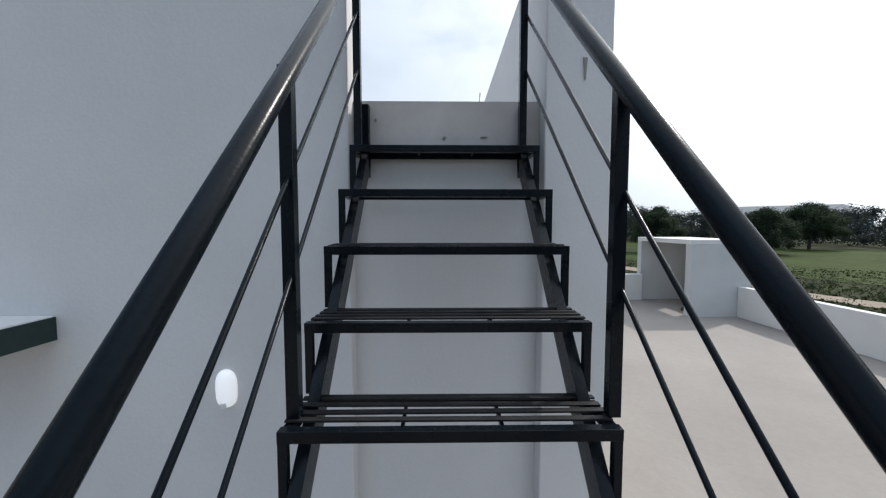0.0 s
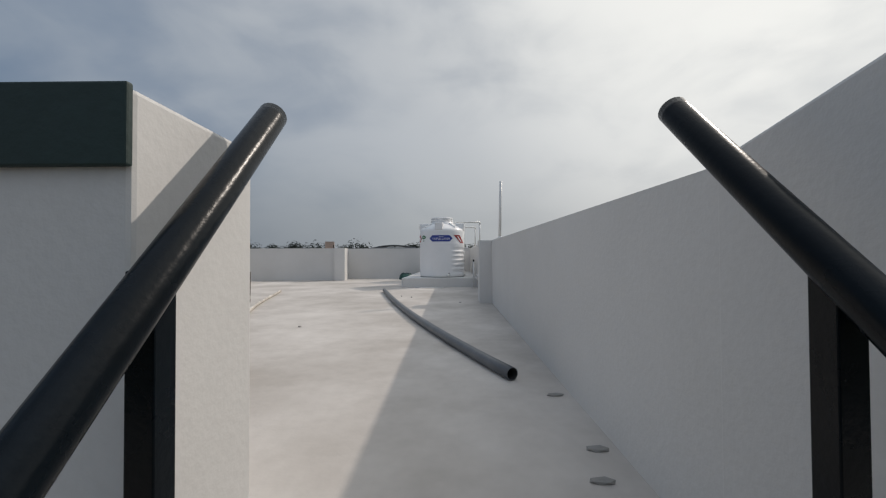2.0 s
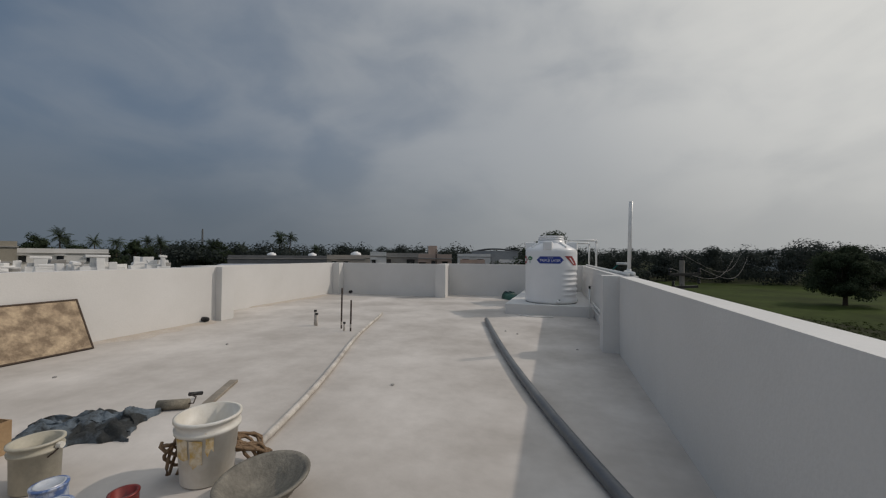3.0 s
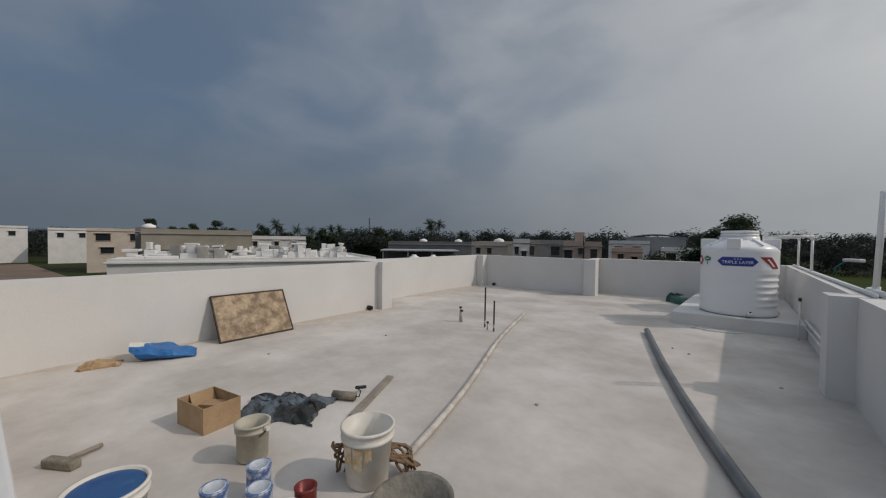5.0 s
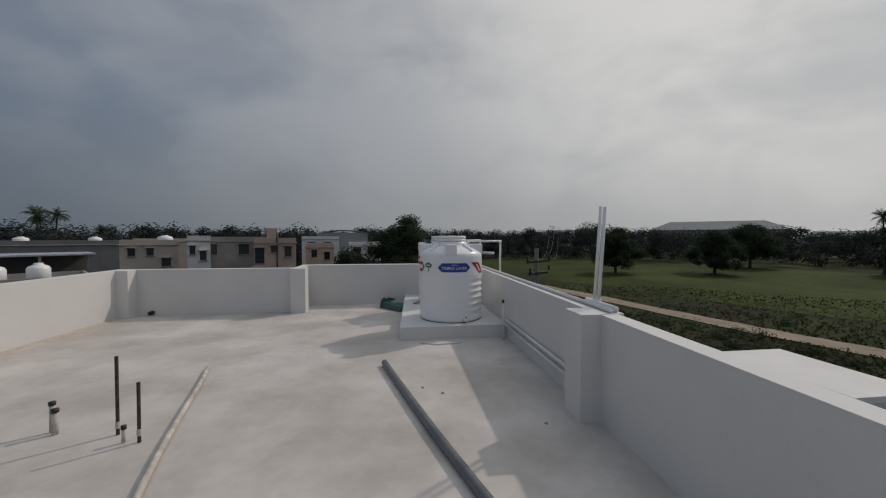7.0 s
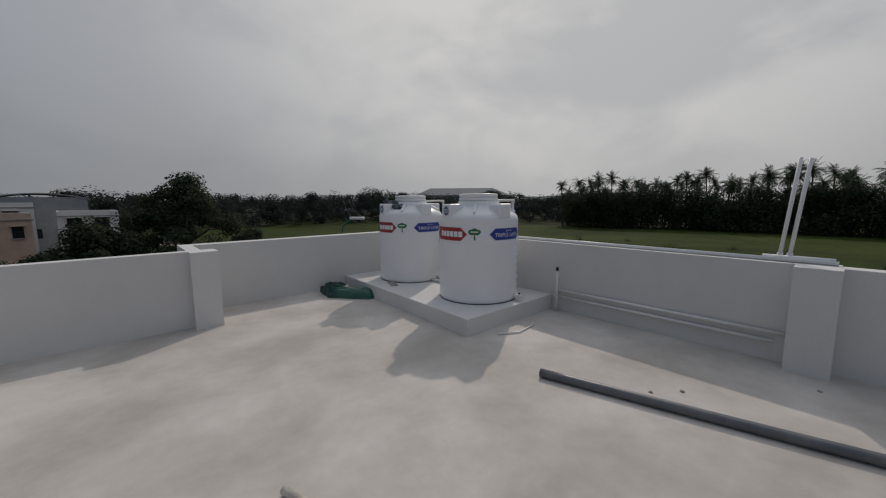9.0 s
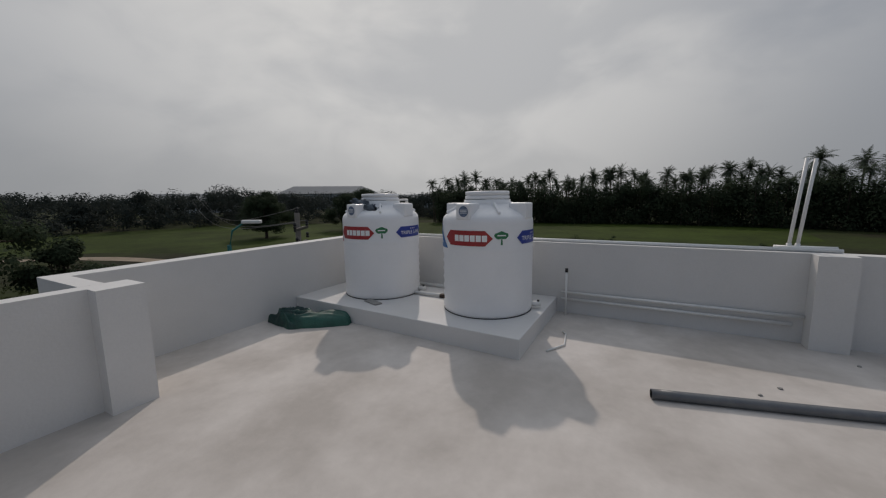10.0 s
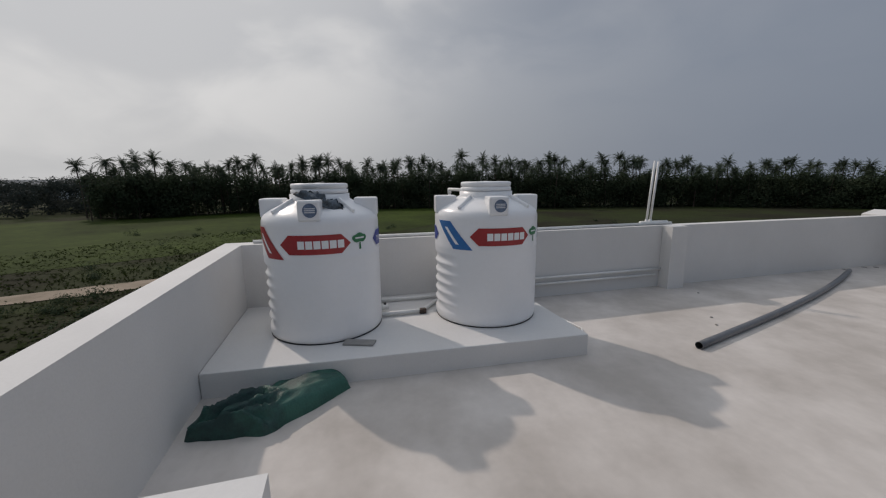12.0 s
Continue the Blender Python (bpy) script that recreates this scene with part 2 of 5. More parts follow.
# far warehouse roof and walls: pale greys with the air's haze painted in
M_FARROOF = mat("haze_tinted_sheet_roof", (0.21, 0.225, 0.235), 0.9, var=0.06, scale=0.02, fine=0.2, bump=0.0)
M_FARWALL = mat("haze_tinted_wall", (0.40, 0.43, 0.44), 0.95, var=0.06, scale=0.02, fine=0.2, bump=0.0)


def leafy(m, amount=0.35):
    """Lets some light through the leaves."""
    N, L = m.node_tree.nodes, m.node_tree.links
    b, o = N["Principled BSDF"], N["Material Output"]
    tr, mx = N.new("ShaderNodeBsdfTranslucent"), N.new("ShaderNodeMixShader")
    L.new(b.inputs["Base Color"].links[0].from_socket, tr.inputs["Color"])
    mx.inputs[0].default_value = amount
    L.new(b.outputs[0], mx.inputs[1])
    L.new(tr.outputs[0], mx.inputs[2])
    L.new(mx.outputs[0], o.inputs["Surface"])


for m_ in (M_LEAF, M_PALM, M_FARWOOD, M_GRASS):
    leafy(m_)


# ---- mesh helpers ----
def part(name, bm, material, parent=None, label="", smooth=False):
    """Links a bmesh as one mesh object, under a thing or a part."""
    me = bpy.data.meshes.new(name)
    bm.normal_update()
    bm.to_mesh(me)
    bm.free()
    for mm in (material if isinstance(material, (list, tuple)) else (material,)):
        me.materials.append(mm)
    if smooth:
        me.polygons.foreach_set("use_smooth", [True] * len(me.polygons))
    ob = new(name, me)
    if parent is not None:
        ob.parent = parent
    if label:
        ob["label"] = label
    return ob


def thing(name, x, y, z, label, category, group="", rz=0):
    e = new(name)
    e.empty_display_size = 0.1
    e.matrix_world = pose(x, y, z, 0, 0, rz)
    return tagged(e, label, category, group)


def add_box(bm, x0, x1, y0, y1, z0, z1, bevel=0.0, m=None):
    r = bmesh.ops.create_cube(bm, size=1.0)
    vs = r["verts"]
    for v in vs:
        v.co = Vector(((x0 + x1) / 2 + v.co.x * (x1 - x0), (y0 + y1) / 2 + v.co.y * (y1 - y0), (z0 + z1) / 2 + v.co.z * (z1 - z0)))
    if bevel:
        es = {e for v in vs for e in v.link_edges}
        g = bmesh.ops.bevel(bm, geom=list(es), offset=bevel, segments=2, affect="EDGES", profile=0.5)
        vs = list({v for f in g["faces"] for v in f.verts} | {v for v in vs if v.is_valid})
    if m is not None:
        bmesh.ops.transform(bm, matrix=m, verts=vs)
    return vs


def boxed(x0, x1, y0, y1, z0, z1, bevel=0.0):
    bm = bmesh.new()
    add_box(bm, x0, x1, y0, y1, z0, z1, bevel)
    return bm


def prism(outline, z0, z1, bevel=0.0):
    """A solid from a plan outline, counter-clockwise."""
    bm = bmesh.new()
    lo = [bm.verts.new((x, y, z0)) for x, y in outline]
    hi = [bm.verts.new((x, y, z1)) for x, y in outline]
    n = len(outline)
    bm.faces.new(list(reversed(lo)))
    bm.faces.new(hi)
    for i in range(n):
        bm.faces.new((lo[i], lo[(i + 1) % n], hi[(i + 1) % n], hi[i]))
    if bevel:
        es = [e for e in bm.edges if any(v.co.z > z1 - 1e-6 for v in e.verts)]
        bmesh.ops.bevel(bm, geom=es, offset=bevel, segments=2, affect="EDGES", profile=0.5)
    return bm


def add_tube(bm, pts, r, seg=10, caps=True, r2=None, hollow=0.0):
    """A round tube along points; r2 is the radius at the end, hollow leaves open ends of that wall thickness."""
    pts = [Vector(p) for p in pts]
    rings = []
    n = len(pts)
    ref = Vector((0, 0, 1))
    for i, p in enumerate(pts):
        t = (pts[min(i + 1, n - 1)] - pts[max(i - 1, 0)]).normalized()
        a = t.cross(ref if abs(t.z) < 0.95 else Vector((1, 0, 0))).normalized()
        b = t.cross(a)
        rad = r if r2 is None else r + (r2 - r) * i / (n - 1)
        rings.append([bm.verts.new(p + (a * math.cos(2 * math.pi * k / seg) + b * math.sin(2 * math.pi * k / seg)) * rad) for k in range(seg)])
    for i in range(n - 1):
        for k in range(seg):
            bm.faces.new((rings[i][k], rings[i][(k + 1) % seg], rings[i + 1][(k + 1) % seg], rings[i + 1][k]))
    for end, ring in ((0, rings[0]), (1, rings[-1])):
        if hollow:
            c = pts[0] if end == 0 else pts[-1]
            t = (pts[1] - pts[0]).normalized() if end == 0 else (pts[-2] - pts[-1]).normalized()
            inner = [bm.verts.new(c + (v.co - c) * (1 - hollow / r)) for v in ring]
            deep = [bm.verts.new(v.co + t * r * 2.5) for v in inner]
            for k in range(seg):
                bm.faces.new((ring[k], ring[(k + 1) % seg], inner[(k + 1) % seg], inner[k]))
                bm.faces.new((inner[k], inner[(k + 1) % seg], deep[(k + 1) % seg], deep[k])).material_index = 1
            bm.faces.new(deep).material_index = 1
        elif caps:
            bm.faces.new(ring)
    return rings


def tube(pts, r, seg=10, **kw):
    bm = bmesh.new()
    add_tube(bm, pts, r, seg, **kw)
    bmesh.ops.recalc_face_normals(bm, faces=bm.faces)
    return bm


def lathe(profile, seg=32, wob=None):
    """A turned shape from (radius, height) pairs; wob(angle, r, z) may change the radius."""
    bm = bmesh.new()
    rings = []
    for r, z in profile:
        if r < 1e-5:
            rings.append([bm.verts.new((0, 0, z))])
        else:
            ring = []
            for k in range(seg):
                a = 2 * math.pi * k / seg
                rr = wob(a, r, z) if wob else r
                ring.append(bm.verts.new((rr * math.cos(a), rr * math.sin(a), z)))
            rings.append(ring)
    for p, q in zip(rings, rings[1:]):
        for k in range(seg):
            k2 = (k + 1) % seg
            if len(p) == 1 and len(q) == 1:
                continue
            if len(p) == 1:
                bm.faces.new((p[0], q[k2], q[k]))
            elif len(q) == 1:
                bm.faces.new((p[k], p[k2], q[0]))
            else:
                bm.faces.new((p[k], p[k2], q[k2], q[k]))
    bmesh.ops.recalc_face_normals(bm, faces=bm.faces)
    return bm


def structure(name, bm, material, label, category="wall"):
    return tagged(part(name, bm, material), label, category, kind="structure")


# ---- the upper roof ----
TOP = 0.87
TERRACE = -2.8
GROUND = -6.0
roof_slab = [(-5.62, 0.19), (-0.478, 0.19), (-0.478, 0.0), (0.505, 0.0), (0.505, 0.22), (0.668, 0.22), (0.708, 4.60), (0.768, 4.61), (0.83, 10.42),
             (-3.08, 10.42), (-3.08, 9.62), (-6.3, 9.62), (-6.3, 5.1), (-5.62, 5.1)]
bm = prism(roof_slab, -0.30, 0.0)
structure("floor", bm, M_FLOOR, "whitewashed concrete roof floor, lightly stained and dusty", "floor")
# building body under the roof
structure("wall_building", prism([(-5.6, 0.19), (-0.478, 0.19), (-0.478, 0.0), (0.505, 0.0), (0.505, 0.22), (0.66, 0.22), (0.70, 4.60), (0.76, 4.61), (0.82, 10.40), (-3.07, 10.40), (-3.07, 9.60), (-6.28, 9.60), (-6.28, 5.08), (-5.6, 5.08)], GROUND, -0.30), M_WALL, "white painted wall of the storeys below the roof")


def parapet(name, outline, label, top=TOP):
    structure(name, prism(outline, 0.0, TOP), M_WALL, label)


RW0, RW1 = 0.5031, 0.63          # inner face of the east parapet, front and back


def rwx(y):
    return RW0 + (RW1 - RW0) * y / 10.2


def east_wall(y0, y1, za, zb, thick):
    xa, xb = rwx(y0), rwx(y1)
    eb = prism([(xa, y0), (xa + thick, y0), (xb + thick, y1), (xb, y1)], 0.0, 1.0)
    for v in eb.verts:
        if v.co.z > 0.5:
            v.co.z = za if abs(v.co.y - y0) < 0.01 else zb
    return eb


structure("wall_east", east_wall(0.21, 4.60, 0.855, 0.866, 0.148), M_WALL, "white painted roof parapet in its own shade")
structure("wall_east_back", east_wall(4.60, 10.40, TOP, TOP, 0.20), M_WALL, "white painted roof parapet with pipes on top")
parapet("wall_north_recessed", [(-2.93, 10.20), (rwx(10.2), 10.20), (rwx(10.2), 10.40), (-2.93, 10.40)], "white painted roof parapet behind the water tanks")
parapet("wall_north_return", [(-3.07, 9.615), (-2.93, 9.615), (-2.93, 10.40), (-3.07, 10.40)], "short return of the white parapet")
parapet("wall_north", [(-6.06, 9.47), (-3.07, 9.47), (-3.07, 9.615), (-6.06, 9.615)], "white painted roof parapet in shade")
parapet("wall_west_back", [(-6.26, 5.09), (-6.06, 5.09), (-6.06, 9.62), (-6.26, 9.62)], "sunlit white roof parapet")
parapet("wall_west_return", [(-6.26, 4.90), (-5.44, 4.90), (-5.44, 5.09), (-6.26, 5.09)], "short return of the white parapet")
parapet("wall_west", [(-5.62, 0.19), (-5.44, 0.19), (-5.44, 4.90), (-5.62, 4.90)], "sunlit white roof parapet")
# pillars set into the parapets
parapet("pillar_east", [(0.39, 4.585), (rwx(4.7), 4.585), (rwx(4.7), 4.862), (0.39, 4.862)], "white square pillar against the parapet", 0.872)
parapet("pillar_north", [(-3.07, 9.345), (-2.795, 9.345), (-2.795, 9.612), (-3.07, 9.612)], "white square pillar at the step of the parapet", 0.872)
parapet("pillar_west", [(-5.44, 4.845), (-5.317, 4.845), (-5.317, 5.09), (-5.44, 5.09)], "white square pillar against the sunlit parapet", 0.872)
parapet("pillar_corner", [(-6.06, 9.23), (-5.86, 9.23), (-5.86, 9.47), (-6.06, 9.47)], "white square pillar in the parapet corner", 0.872)


def banded(name, x0, x1, y0, y1, z0, z1, band, label, fall=0.0):
    """A front wall with a painted green band along its outer top, which may fall towards the roof."""
    wb = boxed(x0, x1, y0, y1, z0, z1, 0.008)
    for v in wb.verts:
        if v.co.z > z1 - 0.1:
            v.co.z -= fall * (v.co.y - y0) / (y1 - y0)
    structure(name, wb, M_WALL, label)
    bb = bmesh.new()
    add_box(bb, x0 - 0.004, x1 + 0.003, y0 - 0.012, y0 - 0.001, z1 - band, z1 + 0.003, 0.003)
    structure("trim_" + name, bb, M_BAND, "dark green painted band along the parapet top", "trim")


banded("wall_south", -5.62, -0.478, -0.105, 0.19, TERRACE, 0.887, 0.105, "white front parapet ending at the stairs")
banded("wall_southeast", 0.505, 0.845, -0.10, 0.22, TERRACE, 0.936, 0.113, "white corner pillar of the front parapet", 0.07)
# chips and scars on the riser face below the roof edge
for i, (cx, cz, w, h) in enumerate([(0.21, -0.185, 0.05, 0.012), (0.0, -0.19, 0.025, 0.018), (-0.05, -0.262, 0.16, 0.010), (-0.36, -0.1, 0.016, 0.022)]):
    bmc = bmesh.new()
    r = bmesh.ops.create_icosphere(bmc, subdivisions=1, radius=0.5)
    for v in bmc.verts:
        v.co = Vector((v.co.x * w, v.co.y * 0.006, v.co.z * h * (1 + 0.6 * math.sin(v.co.x * 9 + i))))
    bmesh.ops.translate(bmc, verts=bmc.verts, vec=(cx, -0.003, cz))
    tagged(part("plaster_chip", bmc, M_CONC), "small dark chip in the white plaster", "chip", "plaster chips")

M_LAMP = mat("opal_lamp_cover", (0.85, 0.85, 0.85), 0.3, var=0.01, bump=0.0)
M_LAMP.node_tree.nodes["Principled BSDF"].inputs["Emission Color"].default_value = (1, 0.98, 0.95, 1)
M_LAMP.node_tree.nodes["Principled BSDF"].inputs["Emission Strength"].default_value = 0.2

M_SAND = mat("brown_sand", (0.45, 0.385, 0.32), 0.95, var=0.15, scale=3, fine=60, bump=0.3, tint=(0.53, 0.48, 0.43), spread=0.4)

M_CROP = mat("bright_crop", (0.043, 0.066, 0.009), 0.9, var=0.28, scale=0.07, fine=1.1, bump=0.2, tint=(0.024, 0.034, 0.008), spec=0.08)
# white hut walls, with their shade darkened into the colour
M_HUT = mat("shade_greyed_render", (0.54, 0.55, 0.54), 0.8, var=0.05, scale=1.2, fine=40, bump=0.1)

# ---- the steel staircase ----
RISE, RUN, NTREAD = 0.2275, 0.2125, 11
stair = thing("staircase", 0, -2.3, TERRACE, "black painted steel open staircase up to the roof", "staircase")
SO = Vector((0, 2.3, -TERRACE))


def sp(name, bm, material, parent=stair, label="", smooth=False):
    if parent is stair:
        bmesh.ops.translate(bm, verts=bm.verts, vec=SO)
    return part(name, bm, material, parent, label, smooth)


def sloped_bar(x0, x1, y0, z0, y1, z1, deep):
    """A flat bar that climbs in the yz plane, deep measured upright."""
    bm = bmesh.new()
    vs = [bm.verts.new((x, y, z)) for x in (x0, x1) for y, z in ((y0, z0 - deep), (y1, z1 - deep), (y1, z1), (y0, z0))]
    for f in ((3, 2, 1, 0), (4, 5, 6, 7), (0, 1, 5, 4), (1, 2, 6, 5), (2, 3, 7, 6), (3, 0, 4, 7)):
        bm.faces.new([vs[i] for i in f])
    bmesh.ops.recalc_face_normals(bm, faces=bm.faces)
    return bm


TREADS = [(-0.215 - RUN * i, -0.27 - RISE * i) for i in range(NTREAD)]
for sx in (-1, 1):
    xa, xb = sorted((sx * 0.388, sx * 0.424))
    yb_, zb_ = TREADS[-1][0] - 0.03, TERRACE
    sp("stringer", sloped_bar(xa, xb, yb_, TERRACE + 0.06, -0.002, TERRACE + 0.06 + (-0.002 - yb_) * RISE / RUN, 0.13), M_STEEL)
    sp("end_plate", boxed(xa, xb, -0.05, -0.003, -0.40, -0.03, 0.003), M_STEEL)
tread_slat = None
for yf, zt in TREADS:
    fr = bmesh.new()
    add_box(fr, -0.45, 0.45, yf, yf + 0.03, zt - 0.033, zt - 0.001, 0.002)
    add_box(fr, -0.43, 0.43, yf + 0.196, yf + 0.215, zt - 0.032, zt - 0.001, 0.002)
    for sx in (-1, 1):
        xa, xb = sorted((sx * 0.45, sx * 0.426))
        add_box(fr, xa, xb, yf + 0.002, yf + 0.027, zt - 0.2265, zt - 0.031, 0.002)
        xa, xb = sorted((sx * 0.448, sx * 0.42))
        add_box(fr, xa, xb, yf + 0.034, yf + 0.177, zt - 0.034, zt - 0.006, 0.002)
    for cx in (-0.13, 0.14):
        add_box(fr, cx - 0.005, cx + 0.005, yf + 0.034, yf + 0.177, zt - 0.022, zt - 0.010)
    tread = sp("tread", fr, M_STEEL)
    for k in range(4):
        y0 = yf + 0.050 + k * 0.042
        if tread_slat is None:
            sb = boxed(-0.447, 0.447, 0, 0.022, -0.004, 0.002, 0.001)
            tread_slat = part("slat", sb, M_SLAT, tread).data
            sl = tread.children[0]
        else:
            sl = new("slat", tread_slat)
            sl.parent = tread
        sl.location = SO + Vector((random.uniform(-0.004, 0.004), y0, zt))
        sl.rotation_euler = (0, random.uniform(-0.003, 0.003), random.uniform(-0.004, 0.004))
RAIL = {-1: (0.403, 0.008, 0.935, 1.0452), 1: (0.356, 0.083, 0.940, 1.0822)}


def rail_x(s, y):
    return s * (RAIL[s][0] + RAIL[s][1] * (0.124 - y))


def rail_z(s, y):
    return RAIL[s][2] + (y - 0.124) * RAIL[s][3]


POSTS = [(TREADS[i][0] + 0.075, TREADS[i][1]) for i in (0, 4, 8)]
for sx in (-1, 1):
    y_lo = -2.55
    pts = [(rail_x(sx, y), y, rail_z(sx, y)) for y in (0.124, 0.112, -0.14, -1.0, y_lo)]
    sp("handrail", tube(pts, 0.0255, 20), M_STEEL, smooth=True, label="round glossy black handrail")
    for k, (yp, zb) in enumerate(POSTS):
        rx = rail_x(sx, yp) - (0.018 if sx < 0 else -0.004)
        sp("post", boxed(rx - 0.0175, rx + 0.0175, yp - 0.0175, yp + 0.0175, zb, rail_z(sx, yp) - 0.008, 0.002), M_STEEL)
    for frac in (0.30, 0.58):
        drop = frac * 0.94
        y_a, y_b = POSTS[0][0], y_lo + 0.05
        sp("rod", tube([(rail_x(sx, y) + sx * 0.013, y, rail_z(sx, y) - drop) for y in (y_a, y_b)], 0.0068, 8), M_STEEL, smooth=True)
    rx = rail_x(sx, y_lo)
    sp("bottom_post", boxed(rx - 0.0185, rx + 0.0185, y_lo + 0.01, y_lo + 0.05, TERRACE, rail_z(sx, y_lo + 0.03), 0.002), M_STEEL)

# bulkhead lamp and sunshade on the front wall
lamp = thing("wall_lamp", -1.125, -0.105, -1.49, "small white oval wall lamp on the front wall", "wall lamp")
lb = bmesh.new()
bmesh.ops.create_uvsphere(lb, u_segments=20, v_segments=12, radius=1.0)
for v in lb.verts:
    c = v.co
    v.co = Vector((c.x * 0.055, (max(c.y, -1) if c.y < 0 else 0.0) * 0.045, (abs(c.z) ** 0.6) * math.copysign(1, c.z) * 0.10))
part("diffuser", lb, M_LAMP, lamp, smooth=True)
part("switch_rim", boxed(-0.012, 0.012, -0.047, -0.030, -0.088, -0.062, 0.003), M_PVC, lamp)
shade = thing("sunshade", -3.47, -0.105, -1.235, "white concrete sunshade with dark green edge on the wall", "sunshade")
part("slab", prism([(-1.4, -0.42), (1.44, -0.42), (1.49, -0.36), (1.49, -0.001), (-1.4, -0.001)], 0.0, 0.13, 0.01), M_WALL, shade)
part("edge_band", prism([(-1.4, -0.428), (1.447, -0.428), (1.499, -0.362), (1.499, -0.002), (1.4905, -0.002), (1.4905, -0.363), (1.443, -0.4205), (-1.4, -0.4205)], 0.004, 0.122), M_BAND, shade)
# bracket on the corner wall
br = thing("wall_bracket", 0.70, -0.10, 0.13, "small grey iron bracket stub on the white wall", "bracket")
wb_ = bmesh.new()
a_ = [wb_.verts.new(p) for p in ((-0.009, -0.001, 0.055), (0.009, -0.001, 0.055), (0.009, -0.012, 0.050), (-0.009, -0.012, 0.050), (-0.003, -0.001, -0.055), (0.004, -0.001, -0.055), (0.004, -0.006, -0.055), (-0.003, -0.006, -0.055))]
for f in ((0, 1, 2, 3), (4, 7, 6, 5), (3, 2, 6, 7), (0, 3, 7, 4), (1, 5, 6, 2), (0, 4, 5, 1)):
    wb_.faces.new([a_[i] for i in f])
bmesh.ops.recalc_face_normals(wb_, faces=wb_.faces)
part("tongue", wb_, M_CONC, br)

# ---- tank plinth and water tanks ----
PL = 0.19
structure("tank_plinth", prism([(-1.0, 7.155), (rwx(7.1) - 0.003, 7.155), (rwx(10.1) - 0.003, 10.197), (-0.83, 10.197)], 0.0, PL, 0.008), M_WALL, "low white plastered plinth under the water tanks", "plinth")


def curved_patch(outline, r, lift, step=0.02):
    """A flat outline in (angle in radians, height), wrapped round an upright cylinder."""
    bm = bmesh.new()
    vs = [bm.verts.new((a * r, 0, z)) for a, z in outline]
    bm.faces.new(vs)
    lo, hi = min(a for a, z in outline) * r, max(a for a, z in outline) * r
    x = lo + step
    while x < hi:
        bmesh.ops.bisect_plane(bm, geom=bm.verts[:] + bm.edges[:] + bm.faces[:], plane_co=(x, 0, 0), plane_no=(1, 0, 0))
        x += step
    for v in bm.verts:
        a = v.co.x / r
        v.co = Vector(((r + lift) * math.cos(a), (r + lift) * math.sin(a), v.co.z))
    bm.normal_update()
    for f in bm.faces:
        c = f.calc_center_median()
        if f.normal.dot(Vector((c.x, c.y, 0))) < 0:
            f.normal_flip()
    return bm


def text_patch(body, size, a0, z0, r, lift, width=None):
    """Letters wrapped round a cylinder; the line is centred on angle a0."""
    cu = bpy.data.curves.new("lettering", "FONT")
    cu.body, cu.size, cu.align_x, cu.align_y = body, size, "CENTER", "CENTER"
    ob = bpy.data.objects.new("lettering", cu)
    scene.collection.objects.link(ob)
    dg = bpy.context.evaluated_depsgraph_get()
    me = bpy.data.meshes.new_from_object(ob.evaluated_get(dg))
    bm = bmesh.new()
    bm.from_mesh(me)
    bpy.data.objects.remove(ob)
    w = max(v.co.x for v in bm.verts) - min(v.co.x for v in bm.verts)
    k = width / w if width else 1.0
    for v in bm.verts:
        a = a0 + v.co.x * k / r
        v.co = Vector(((r + lift) * math.cos(a), (r + lift) * math.sin(a), z0 + v.co.y))
    return bm


D = math.radians
TR = 0.5


def hexagon(a0, a1, zc, h, tip):
    return [(a0, zc), (a0 + tip, zc - h / 2), (a1 - tip, zc - h / 2), (a1, zc), (a1 - tip, zc + h / 2), (a0 + tip, zc + h / 2)]


